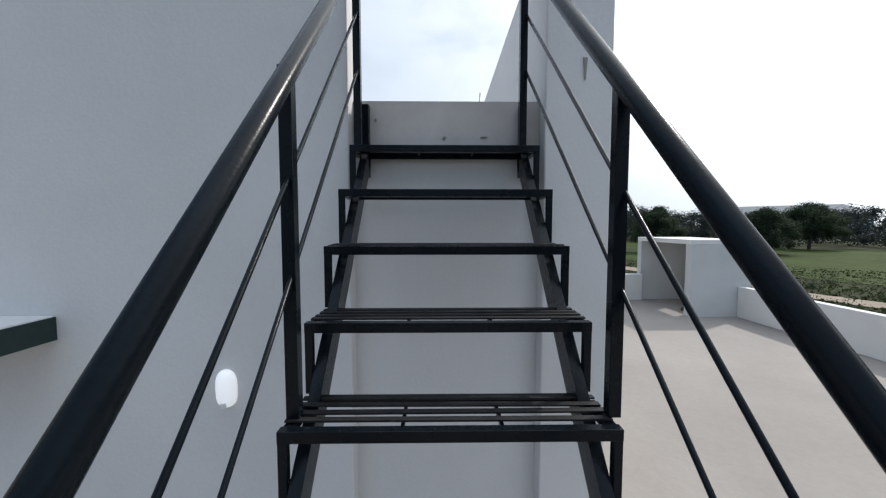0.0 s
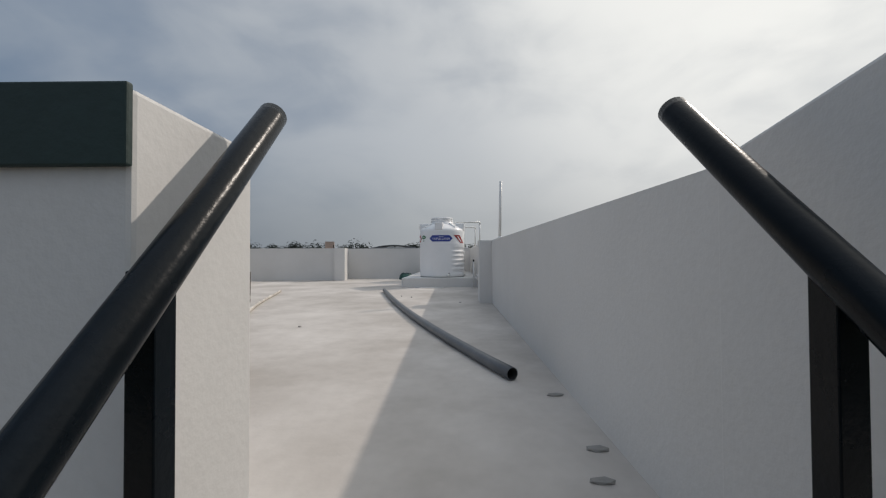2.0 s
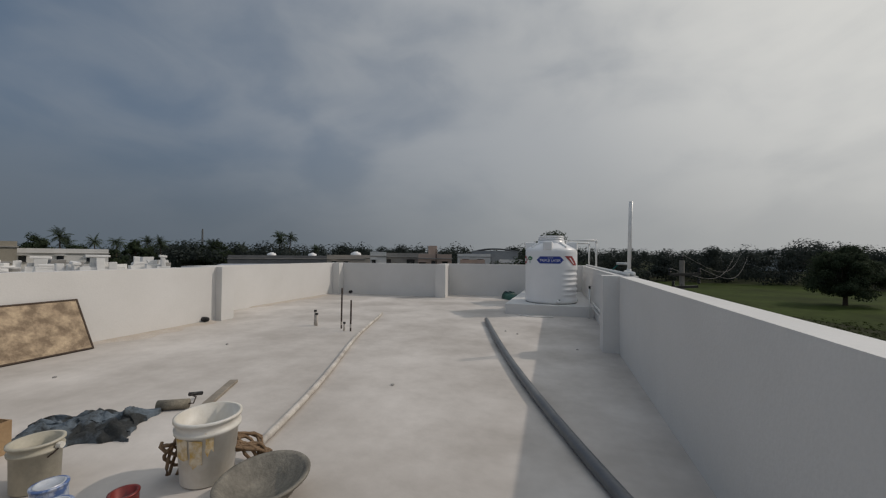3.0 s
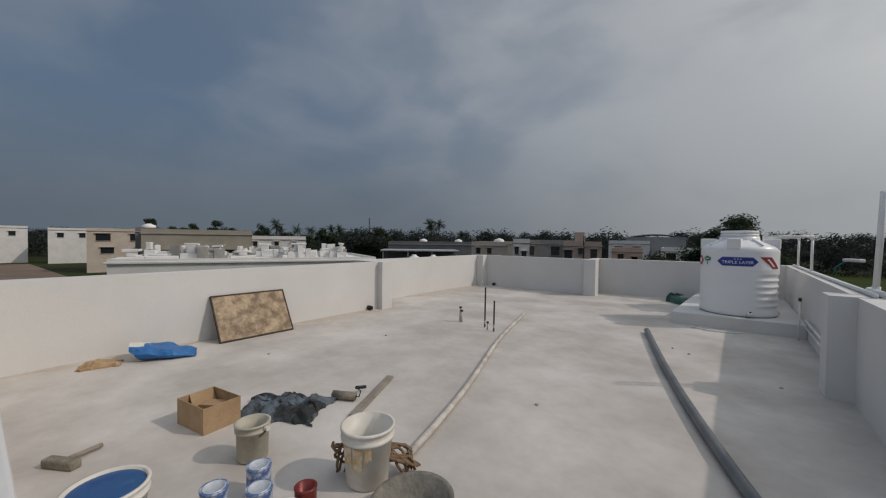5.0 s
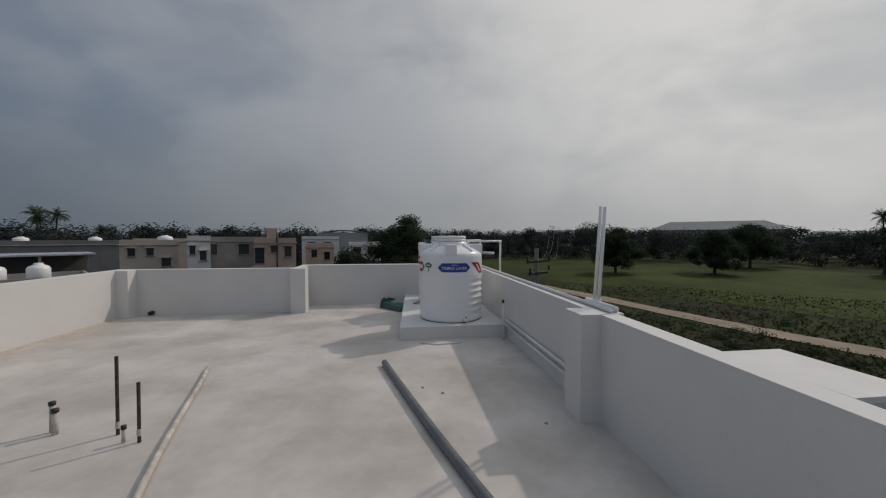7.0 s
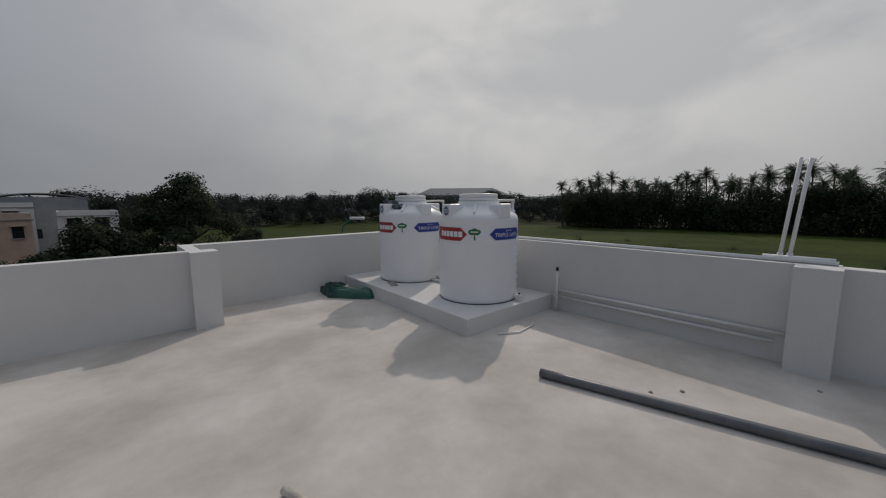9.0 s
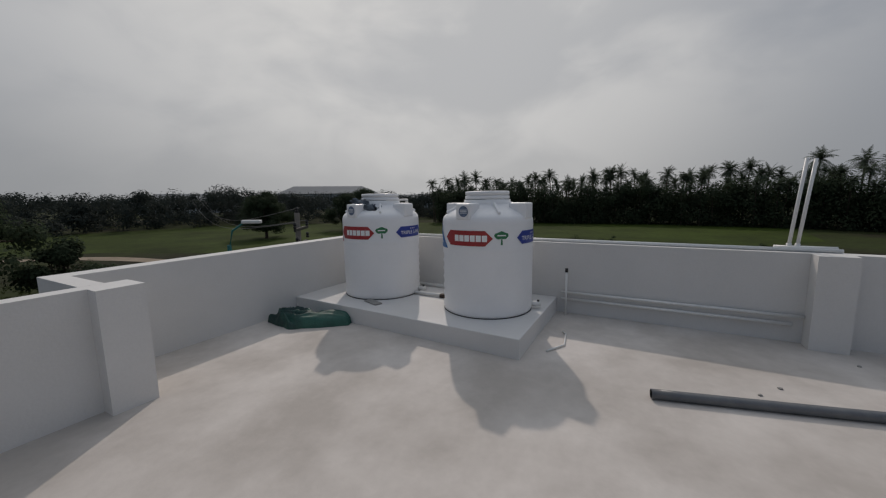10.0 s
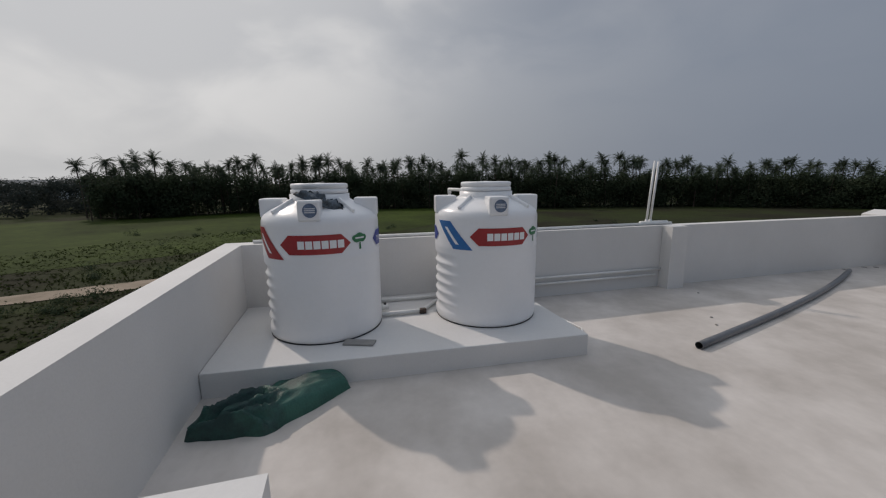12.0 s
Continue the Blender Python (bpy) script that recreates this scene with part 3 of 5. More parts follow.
def water_tank(x, y, slash, label, turn=0.0):
    tk = thing("water_tank", x, y, PL, label, "water tank", "rooftop water tanks", rz=turn)

    def wob(a, r, z):
        deg = math.degrees(a) % 360
        away = 1.0 if (deg < 112 or deg > 312) else 0.0
        if 112 <= deg < 132:
            away = (132 - deg) / 20
        if 292 < deg <= 312:
            away = (deg - 292) / 20
        if 0.08 < z < 0.66 and r > 0.4:
            ph = (z - 0.08) / 0.095
            return r - 0.020 * away * (0.5 - 0.5 * math.cos(2 * math.pi * ph)) ** 0.5
        return r

    prof = [(0.0, 0.0), (0.47, 0.0), (0.492, 0.012), (TR, 0.04)]
    prof += [(TR, 0.08 + i * 0.0119) for i in range(50)]
    prof += [(TR, 0.70), (TR + 0.003, 0.715), (TR, 0.73), (TR, 0.97), (0.498, 1.0), (0.488, 1.035), (0.465, 1.06), (0.42, 1.09), (0.35, 1.125), (0.29, 1.15), (0.262, 1.165), (0.255, 1.175), (0.255, 1.22), (0.0, 1.222)]
    part("body", lathe(prof, 96, wob), M_TANK, tk, smooth=True)
    # black ring drawn in place of the shadow gap at the tank foot
    part("base_seam", lathe([(0.46, 0.001), (0.494, 0.001), (0.4965, 0.003), (0.494, 0.006), (0.46, 0.006)], 64), M_BLACK, tk, "thin dark ring standing in for the shadow under the tank base", smooth=True)
    part("lid", lathe([(0.0, 1.225), (0.24, 1.225), (0.245, 1.228), (0.245, 1.258), (0.232, 1.262), (0.232, 1.268), (0.243, 1.272), (0.243, 1.302), (0.235, 1.309), (0.20, 1.312), (0.17, 1.306), (0.0, 1.316)], 48), M_TANK, tk, "ribbed white screw lid", smooth=True)
    # lifting lugs on the shoulder and ribs between them
    for k in range(4):
        a = D(172 + 90 * k)
        lg = bmesh.new()
        add_box(lg, 0.30, 0.502, -0.085, 0.085, 1.02, 1.185, 0.016)
        bmesh.ops.rotate(lg, verts=lg.verts, cent=(0, 0, 0), matrix=Matrix.Rotation(a, 3, "Z"))
        lug = part("lug", lg, M_TANK, tk, smooth=False)
        if k == 0:
            sl = bmesh.new()
            bmesh.ops.create_circle(sl, cap_ends=True, segments=24, radius=0.055)
            bmesh.ops.rotate(sl, verts=sl.verts, cent=(0, 0, 0), matrix=Matrix.Rotation(math.pi / 2, 3, "Y"))
            bmesh.ops.translate(sl, verts=sl.verts, vec=(0.506, 0.012, 1.105))
            bmesh.ops.rotate(sl, verts=sl.verts, cent=(0, 0, 0), matrix=Matrix.Rotation(a, 3, "Z"))
            part("seal", sl, M_SEAL, lug, "round grey-blue printed seal")
            sb = bmesh.new()
            for zz in (1.09, 1.105, 1.12):
                add_box(sb, 0.5065, 0.5075, -0.028, 0.052, zz - 0.003, zz + 0.003)
            bmesh.ops.rotate(sb, verts=sb.verts, cent=(0, 0, 0), matrix=Matrix.Rotation(a, 3, "Z"))
            part("seal_print", sb, M_WPRINT, lug)
        a2 = a + D(45)
        rb = bmesh.new()
        add_box(rb, -0.014, 0.014, -0.11, 0.11, -0.018, 0.018, 0.01)
        bmesh.ops.transform(rb, verts=rb.verts, matrix=Matrix.Rotation(a2, 4, "Z") @ pose(0.36, 0, 1.13, 0, 27, 0) @ pose(0, 0, 0, 0, 0, 90))
        part("shoulder_rib", rb, M_TANK, tk)
    zc = 0.835
    # red hexagon with the maker's name as plain bars
    hx = part("label_panel", curved_patch(hexagon(D(143), D(208), zc, 0.155, D(9)), TR, 0.004), M_RED, tk, "red hexagonal printed label")
    for i in range(6):
        a = D(160.5 + i * 7.0)
        part("letter_bar", curved_patch([(a, zc - 0.032), (a + D(5.9), zc - 0.032), (a + D(5.9), zc + 0.032), (a, zc + 0.032)], TR, 0.006), M_WPRINT, hx)
    # tree emblem
    tb = curved_patch([(D(218) + D(8.5) * math.cos(t), zc + 0.03 + 0.038 * math.sin(t) * (1 + 0.15 * math.sin(5 * t))) for t in [i * math.pi / 12 for i in range(24)]], TR, 0.004)
    tree_print = part("label_emblem", tb, M_LEAFPRINT, tk, "green tree emblem")
    part("emblem_stem", curved_patch([(D(217), zc - 0.065), (D(219.5), zc - 0.065), (D(219), zc - 0.005), (D(217.6), zc - 0.005)], TR, 0.004), M_LEAFPRINT, tree_print)
    part("emblem_bar", curved_patch([(D(213), zc + 0.024), (D(223), zc + 0.024), (D(223), zc + 0.036), (D(213), zc + 0.036)], TR, 0.006), M_WPRINT, tree_print)
    # blue hexagon with its words
    bx = part("label_panel", curved_patch(hexagon(D(238), D(297), zc, 0.135, D(8)), TR, 0.004), M_BLUE, tk, "dark blue hexagonal printed label")
    part("lettering", text_patch("TRIPLE", 0.062, D(256.5), zc - 0.012, TR, 0.006, 0.19), M_WPRINT, bx)
    part("lettering", text_patch("LAYER", 0.062, D(280), zc - 0.012, TR, 0.006, 0.17), M_WPRINT, bx)
    for i in range(3):
        a = D(263 + i * 4)
        part("star", curved_patch([(a, zc + 0.038), (a + D(1.2), zc + 0.030), (a + D(2.4), zc + 0.038), (a + D(1.2), zc + 0.048)], TR, 0.006), M_WPRINT, bx)
    # slanted strips
    for a, m_ in ((D(100), slash), (D(299), M_RED)):
        st = part("label_strip", curved_patch([(a + D(24), zc - 0.12), (a + D(46), zc - 0.12), (a + D(20), zc + 0.13), (a, zc + 0.13)] if a < 3 else [(a, zc + 0.075), (a + D(20), zc + 0.075), (a + D(40), zc - 0.10), (a + D(24), zc - 0.10)], TR, 0.004), m_, tk, "slanted printed label strip")
        if a < 3:
            bar = [(a + D(27), zc - 0.075), (a + D(31), zc - 0.075), (a + D(16), zc + 0.075), (a + D(12), zc + 0.075)]
        else:
            bar = [(a + D(11), zc + 0.045), (a + D(15), zc + 0.045), (a + D(28), zc - 0.07), (a + D(24), zc - 0.07)]
        part("letter_bar", curved_patch(bar, TR, 0.006), M_WPRINT, st)
    part("label_panel", curved_patch(hexagon(D(40), D(98), zc, 0.13, D(8)), TR, 0.004), M_BLUE, tk, "dark blue hexagonal printed label")
    # outlet at the base
    a = D(285)
    oc = Vector((math.cos(a), math.sin(a), 0))
    part("outlet", tube([oc * 0.49 + Vector((0, 0, 0.055)), oc * 0.60 + Vector((0, 0, 0.055))], 0.03, 14), M_PVC, tk, smooth=True)
    part("valve", tube([oc * 0.57 + Vector((0, 0, 0.055)), oc * 0.57 + Vector((0, 0, 0.10))], 0.014, 10), M_BLACK, tk)
    return tk


TANK_NEAR, TANK_FAR = (-0.16, 7.79), (-0.08, 9.34)
water_tank(*TANK_NEAR, M_SKYBLUE, "white ribbed plastic water tank with blue slanted label on the plinth")
water_tank(*TANK_FAR, M_RED, "white ribbed plastic water tank with red slanted label on the plinth")


def rumpled(w, d, h, seed, nx=26, ny=20, ridge=5.0, edge=0.35):
    """A crumpled sheet lying in folds."""
    bm = bmesh.new()
    rng = random.Random(seed)
    off = Vector((rng.uniform(0, 50), rng.uniform(0, 50), 0))
    grid = []
    for j in range(ny):
        row = []
        for i in range(nx):
            u, v = i / (nx - 1) * 2 - 1, j / (ny - 1) * 2 - 1
            shape = 1 + edge * noise.noise(Vector((u * 1.3, v * 1.3, seed)))
            x, y = u * w / 2 * shape, v * d / 2 * (1 + edge * noise.noise(Vector((u * 1.5, v * 1.2, seed + 9))))
            p = Vector((u * ridge * 0.5, v * ridge * 0.45, 0)) + off
            fold = abs(noise.noise(p)) * 1.2 + 0.5 * abs(noise.noise(p * 2.3))
            rim = max(0.0, 1 - max(abs(u), abs(v)) ** 4)
            z = 0.006 + h * (0.25 + fold) * (0.25 + 0.75 * rim)
            row.append(bm.verts.new((x + 0.04 * noise.noise(p * 2), y + 0.04 * noise.noise(p * 2 + off), z)))
        grid.append(row)
    for j in range(ny - 1):
        for i in range(nx - 1):
            bm.faces.new((grid[j][i], grid[j][i + 1], grid[j + 1][i + 1], grid[j + 1][i]))
    rim = [e for e in bm.edges if e.is_boundary]
    g = bmesh.ops.extrude_edge_only(bm, edges=rim)
    for v in [q for q in g["geom"] if isinstance(q, bmesh.types.BMVert)]:
        v.co.z = 0.0
    return bm


rag = rumpled(0.42, 0.19, 0.10, 5, 20, 12)
rag_ob = tagged(part("dark_rag", rag, M_CLOTH, smooth=True), "crumpled dark grey rag lying on the tank shoulder", "rag")
rag_ob.matrix_world = pose(TANK_FAR[0] - 0.295, TANK_FAR[1] - 0.03, PL + 1.125, 0, -24, 95)
slab = bmesh.new()
add_box(slab, -0.13, 0.13, -0.05, 0.05, 0.0, 0.018, 0.006)
tagged(part("stone_piece", slab, M_CONC), "flat grey stone piece beside the tank base", "stone").matrix_world = pose(-0.63, 9.08, PL, 0, 0, 70)

# ---- pipework ----
WT = TOP + 0.0195


def pipe_run(name, pts, r, label, material=M_PVC, cat="pipe"):
    ob = tagged(part(name, tube(pts, r, 12), material, smooth=True), label, cat, "white water pipes")
    return ob


for (tx, ty) in (TANK_NEAR, TANK_FAR):
    fx = rwx(ty) + 0.10
    fill = thing("fill_pipe", fx, ty + 0.12, TOP, "white plastic fill pipe arching over to the tank", "pipe", "tank fill pipes")
    part("riser", tube([(0, 0, 0.0), (0, 0, 0.53)], 0.017, 12), M_PVC, fill, smooth=True)
    part("elbow", tube([(0.0, 0, 0.50), (0, 0, 0.55)], 0.023, 12), M_PVC, fill, smooth=True)
    part("arm", tube([(0.018, 0, 0.545), (tx + 0.30 - fx, 0, 0.545)], 0.017, 12), M_PVC, fill, smooth=True)
    part("drop", tube([(tx + 0.31 - fx, 0, 0.56), (tx + 0.31 - fx, 0, 0.46)], 0.019, 12), M_PVC, fill, smooth=True)
pipe_run("parapet_pipe", [(rwx(4.62) + 0.10, 4.62, WT), (rwx(7) + 0.09, 7.0, WT), (rwx(10) + 0.10, 10.1, WT)], 0.0185, "white plastic pipe lying along the parapet top")
pipe_run("parapet_pipe_stub", [(rwx(4.64) + 0.155, 4.64, WT + 0.006), (rwx(5.1) + 0.155, 5.1, WT + 0.006)], 0.027, "short thick white pipe lying on the parapet top")
for k, dy in enumerate((0.0, 0.064)):
    up_ = thing("upright_pipe", rwx(4.9) + 0.165, 4.925 + dy, TOP + 0.002, "tall white pipe standing up from the parapet top", "pipe", "upright pipes")
    part("shaft", tube([(0, 0, 0.0), (0.01, -0.07, 0.875 + 0.01 * k)], 0.0155, 14, hollow=0.004), [M_PVC, M_DARK], up_, smooth=True)
    part("socket", tube([(0, 0, 0.0), (0.001, -0.005, 0.07)], 0.021, 14), M_PVC, up_, smooth=True)
for z, y0, y1 in ((0.265, 4.87, 7.10), (0.185, 4.95, 7.10)):
    xw = 0.035
    pipe_run("wall_pipe", [(rwx(y0) - xw, y0, z), (rwx(y1) - xw, y1, z)], 0.016, "white water pipe clipped along the parapet foot")
valve = thing("valve_riser", rwx(7.05) - 0.10, 7.03, 0.0, "thin white pipe riser with a dark cap beside the plinth", "pipe")
part("riser", tube([(0, 0, 0.0), (0, 0, 0.53)], 0.013, 10), M_PVC, valve, smooth=True)
part("cap", tube([(0, 0, 0.53), (0, 0, 0.575)], 0.018, 10), M_BLACK, valve, smooth=True)
cp = thing("connecting_pipe", 0.05, 8.55, PL, "white pipe joining the two tanks with a brass tap", "pipe")
part("run", tube([(0.22, -0.75, 0.03), (0.12, -0.30, 0.03), (-0.12, -0.12, 0.03), (-0.12, 0.35, 0.03)], 0.02, 10), M_PVC, cp, smooth=True)
part("branch", tube([(0.30, -0.6, 0.03), (0.34, 0.5, 0.03)], 0.02, 10), M_PVC, cp, smooth=True)
part("tap", boxed(-0.15, -0.09, -0.16, -0.09, 0.0, 0.05, 0.01), M_RUST, cp)
wh = tube([(-0.12, 6.95, 0.012), (-0.2, 6.90, 0.012), (-0.50, 6.86, 0.012), (-0.72, 6.98, 0.012)], 0.009, 8)
tagged(part("loose_hose", wh, M_PVC, smooth=True), "thin white hose lying on the roof by the plinth", "hose")
# small drain outlets through the parapets
for (x, y, rz) in ((-5.437, 4.62, 90), (-5.60, 9.467, 0)):
    dr = thing("drain_outlet", x, y, 0.055, "black plastic drain pipe end in the parapet foot", "drain pipe", "parapet drains", rz=rz)
    part("pipe_end", tube([(0, 0.0, 0), (0, -0.07, 0)], 0.038, 18, hollow=0.005), [M_BLACK, M_DARK], dr, smooth=True)

# ---- loose pipes and rods on the roof ----
PIPE_A, PIPE_B = Vector((0.274, 1.40, 0.0355)), Vector((-1.19, 6.138, 0.0355))
side = (PIPE_B - PIPE_A).cross(Vector((0, 0, 1))).normalized()
pts = [PIPE_A.lerp(PIPE_B, i / 24) - side * 0.10 * math.sin(math.pi * (i / 24) ** 0.85) for i in range(25)]
tagged(part("grey_pipe", tube(pts, 0.035, 18, hollow=0.004), [M_GREYPVC, M_DARK], smooth=True), "long dark grey plastic pipe lying on the roof", "pipe")
pts = [Vector((-1.74, 1.72, 0.024)).lerp(Vector((-3.18, 6.28, 0.024)), i / 16) + Vector((0.03 * math.sin(i * 0.5), 0, 0)) for i in range(17)]
tagged(part("splashed_pipe", tube(pts, 0.022, 12, hollow=0.004), [M_OLDPVC, M_DARK], smooth=True), "long thin paint-splashed pipe lying on the roof", "pipe")
for x, y, h, r in ((-3.14, 4.887, 0.595, 0.012), (-2.91, 4.752, 0.44, 0.012)):
    rd = thing("rebar_stub", x, y, 0, "dark iron rod standing up from the roof", "iron rod", "iron rods")
    part("rod", tube([(0, 0, 0.0), (0.004, 0.0, h)], r, 8), M_RUST, rd)
    part("tape", tube([(0, 0, 0.05), (0, 0, 0.10)], r + 0.003, 8), M_OLDPVC, rd)
for x, y, h, r in ((-3.66, 4.99, 0.21, 0.018), (-3.61, 4.95, 0.17, 0.02), (-3.02, 4.76, 0.10, 0.013)):
    pv = thing("pipe_stub", x, y, 0, "short grey pipe stub standing up from the roof", "pipe", "pipe stubs")
    part("stub", tube([(0, 0, 0.0), (0.003, 0.002, h)], r, 10), M_OLDPVC, pv, smooth=True)
    part("cap", tube([(0.003, 0.002, h), (0.003, 0.002, h + 0.025)], r + 0.005, 10), M_BLACK, pv, smooth=True)
for i, (x, y) in enumerate(((0.494, 1.19), (0.44, 0.70), (0.38, 0.52), (-4.3, 2.2), (-3.9, 3.6), (-0.8, 5.45), (-0.62, 5.3), (0.12, 4.62), (-1.45, 2.9))):
    pb = bmesh.new()
    bmesh.ops.create_icosphere(pb, subdivisions=1, radius=0.5)
    for v in pb.verts:
        v.co = Vector((v.co.x * (0.09 if i < 3 else 0.035), v.co.y * 0.035, max(v.co.z, -0.2) * 0.02 + 0.004)) * (1 + 0.3 * noise.noise(v.co * 4 + Vector((i, 0, 0))))
    bmesh.ops.translate(pb, verts=pb.verts, vec=(x if x < 0.47 else 0.44, y, 0))
    tagged(part("mortar_crumb", pb, M_CONC), "crumb of dried grey mortar on the roof", "mortar crumb", "mortar crumbs")

# ---- painters' clutter ----
board = thing("plywood_board", -5.13, 2.50, 0, "cement-stained plywood board with dark edges leaning on the parapet", "board")
bbm = boxed(-0.465, 0.465, -0.010, 0.008, 0.012, 0.60, 0.003)
fm = Matrix.Translation((0, 0, 0.004)) @ Matrix.Rotation(D(90), 4, "Z") @ Matrix.Rotation(D(-29), 4, "X")
bmesh.ops.transform(bbm, verts=bbm.verts, matrix=fm)
part("panel", bbm, M_PLY, board)
for x0, x1, z0, z1 in ((-0.48, 0.48, 0.0, 0.016), (-0.48, 0.48, 0.60, 0.618), (-0.48, -0.464, 0.016, 0.60), (0.464, 0.48, 0.016, 0.60)):
    eb = boxed(x0, x1, -0.016, 0.012, z0, z1, 0.002)
    bmesh.ops.transform(eb, verts=eb.verts, matrix=fm)
    part("edge_strip", eb, M_PLYEDGE, board)


def crushed_bag():
    """A stiff plastic bag lying on its side, mouth open, tapering to a flat end."""
    bm = bmesh.new()
    rings = []
    for i in range(12):
        u = i / 11
        w, h = 0.13 + 0.05 * math.sin(2.6 * u), 0.155 * (1 - u) ** 0.8 + 0.03
        ring = []
        for k in range(14):
            a = 2 * math.pi * k / 14
            n = noise.noise(Vector((u * 4, math.cos(a) * 1.2, math.sin(a) * 1.2)))
            ring.append(bm.verts.new((-0.26 + 0.52 * u + 0.03 * n - 0.05 * (1 - u) * math.sin(a), w * math.cos(a) * (1 + 0.25 * n), max(0.003, h * (0.5 + 0.5 * math.copysign(abs(math.sin(a)) ** 0.7, math.sin(a))) * (1 + 0.3 * n)))))
        rings.append(ring)
    for p, q in zip(rings, rings[1:]):
        for k in range(14):
            bm.faces.new((p[k], p[(k + 1) % 14], q[(k + 1) % 14], q[k]))
    bm.faces.new(rings[-1])
    deep = [bm.verts.new(v.co * 0.9 + Vector((0.09, 0, 0.004))) for v in rings[0]]
    for k in range(14):
        bm.faces.new((rings[0][k], deep[k], deep[(k + 1) % 14], rings[0][(k + 1) % 14])).material_index = 1
    bm.faces.new(deep).material_index = 1
    bmesh.ops.recalc_face_normals(bm, faces=bm.faces)
    return bm


bag = tagged(part("blue_bag", crushed_bag(), [M_BLUEBAG, M_BUCKET]), "crumpled blue plastic bag with a pale lining by the parapet foot", "plastic bag")
bag.matrix_world = pose(-5.06, 1.47, 0, 0, 0, 68)
sc = tagged(part("cardboard_scrap", rumpled(0.30, 0.17, 0.07, 31, 9, 7, 2.0), M_CARD), "torn brown cardboard scrap by the parapet", "cardboard")
sc.matrix_world = pose(-5.16, 0.95, 0, 0, 0, 80)

cb = thing("cardboard_box", -3.13, 1.18, 0, "open brown cardboard box on the roof", "cardboard box", rz=8)
for nm, b_ in (("base", (-0.165, 0.165, -0.125, 0.125, 0.0, 0.006)), ("side", (-0.165, 0.165, -0.125, -0.120, 0.006, 0.175)), ("side", (-0.165, 0.165, 0.120, 0.125, 0.006, 0.175)), ("end", (-0.165, -0.160, -0.120, 0.120, 0.006, 0.175)), ("end", (0.160, 0.165, -0.120, 0.120, 0.006, 0.175))):
    part(nm, boxed(*b_), M_CARD, cb)
fl = boxed(-0.002, 0.003, -0.08, 0.08, 0.0, 0.13)
bmesh.ops.transform(fl, verts=fl.verts, matrix=pose(-0.160, 0.03, 0.175, 0, 150, 0))
part("flap", fl, M_CARD, cb)
inn = boxed(-0.075, 0.075, -0.05, 0.05, 0.0, 0.10, 0.004)
bmesh.ops.transform(inn, verts=inn.verts, matrix=pose(-0.06, 0.06, 0.008, 0, 0, 25))
tagged(part("small_carton", inn, M_CARD), "small brown carton inside the box", "carton").matrix_world = pose(-3.12, 1.18, 0, 0, 0, 8)

cloth = tagged(part("dusty_cloth", rumpled(0.60, 0.38, 0.105, 3, 40, 28, 4.6), M_CLOTH, smooth=True), "crumpled dusty grey-blue cloth on the roof", "cloth")
cloth.matrix_world = pose(-2.90, 1.60, 0, 0, 0, 33)


def bucket(x, y, r0, r1, h, material, label, group="", fill=None, lid=None, name="bucket", rz=0, handle=True, tilt=0):
    e = thing(name, x, y, 0, label, "bucket", group, rz=rz)
    if tilt:
        e.matrix_world = pose(x, y, 0.0, 0, 0, rz)
    prof = [(0, 0.0), (r0 - 0.01, 0.0), (r0, 0.008), (r0 + (r1 - r0) * 0.78, h * 0.78), (r1 + 0.006, h * 0.785), (r1 + 0.008, h * 0.84), (r1 - 0.001, h * 0.845), (r1 + 0.001, h * 0.95), (r1 + 0.010, h * 0.955), (r1 + 0.010, h), (r1 - 0.004, h), (r0 + (r1 - r0) * 0.5 - 0.005, h * 0.5), (r0 - 0.006, 0.012), (0, 0.012)]
    part("body", lathe(prof, 40), material, e, smooth=True)
    if fill:
        part("paint_fill", lathe([(0, h * fill[0]), (r0 + (r1 - r0) * fill[0] - 0.008, h * fill[0])], 32), fill[1], e)
    if lid:
        part("lid", lathe([(0, h + 0.002), (r1 * 0.93, h + 0.002), (r1 * 0.95, h + 0.014), (r1 + 0.014, h + 0.014), (r1 + 0.016, h - 0.03), (r1 + 0.012, h - 0.03), (r1 + 0.0115, h + 0.001)], 40), lid, e, smooth=True)
    if handle:
        pts = []
        for i in range(15):
            a = math.pi * i / 14
            pts.append(((r1 + 0.016) * math.cos(a), -(r1 * 0.9) * math.sin(a) * 0.62, h * 0.88 - (r1 * 0.9) * math.sin(a) * 0.75))
        part("handle", tube(pts, 0.0035, 6), M_RUST, e, smooth=True)
        for s in (-1, 1):
            part("ear", tube([(s * (r1 + 0.004), 0, h * 0.88), (s * (r1 + 0.026), 0, h * 0.88)], 0.014, 10), M_BUCKET, e)
    return e


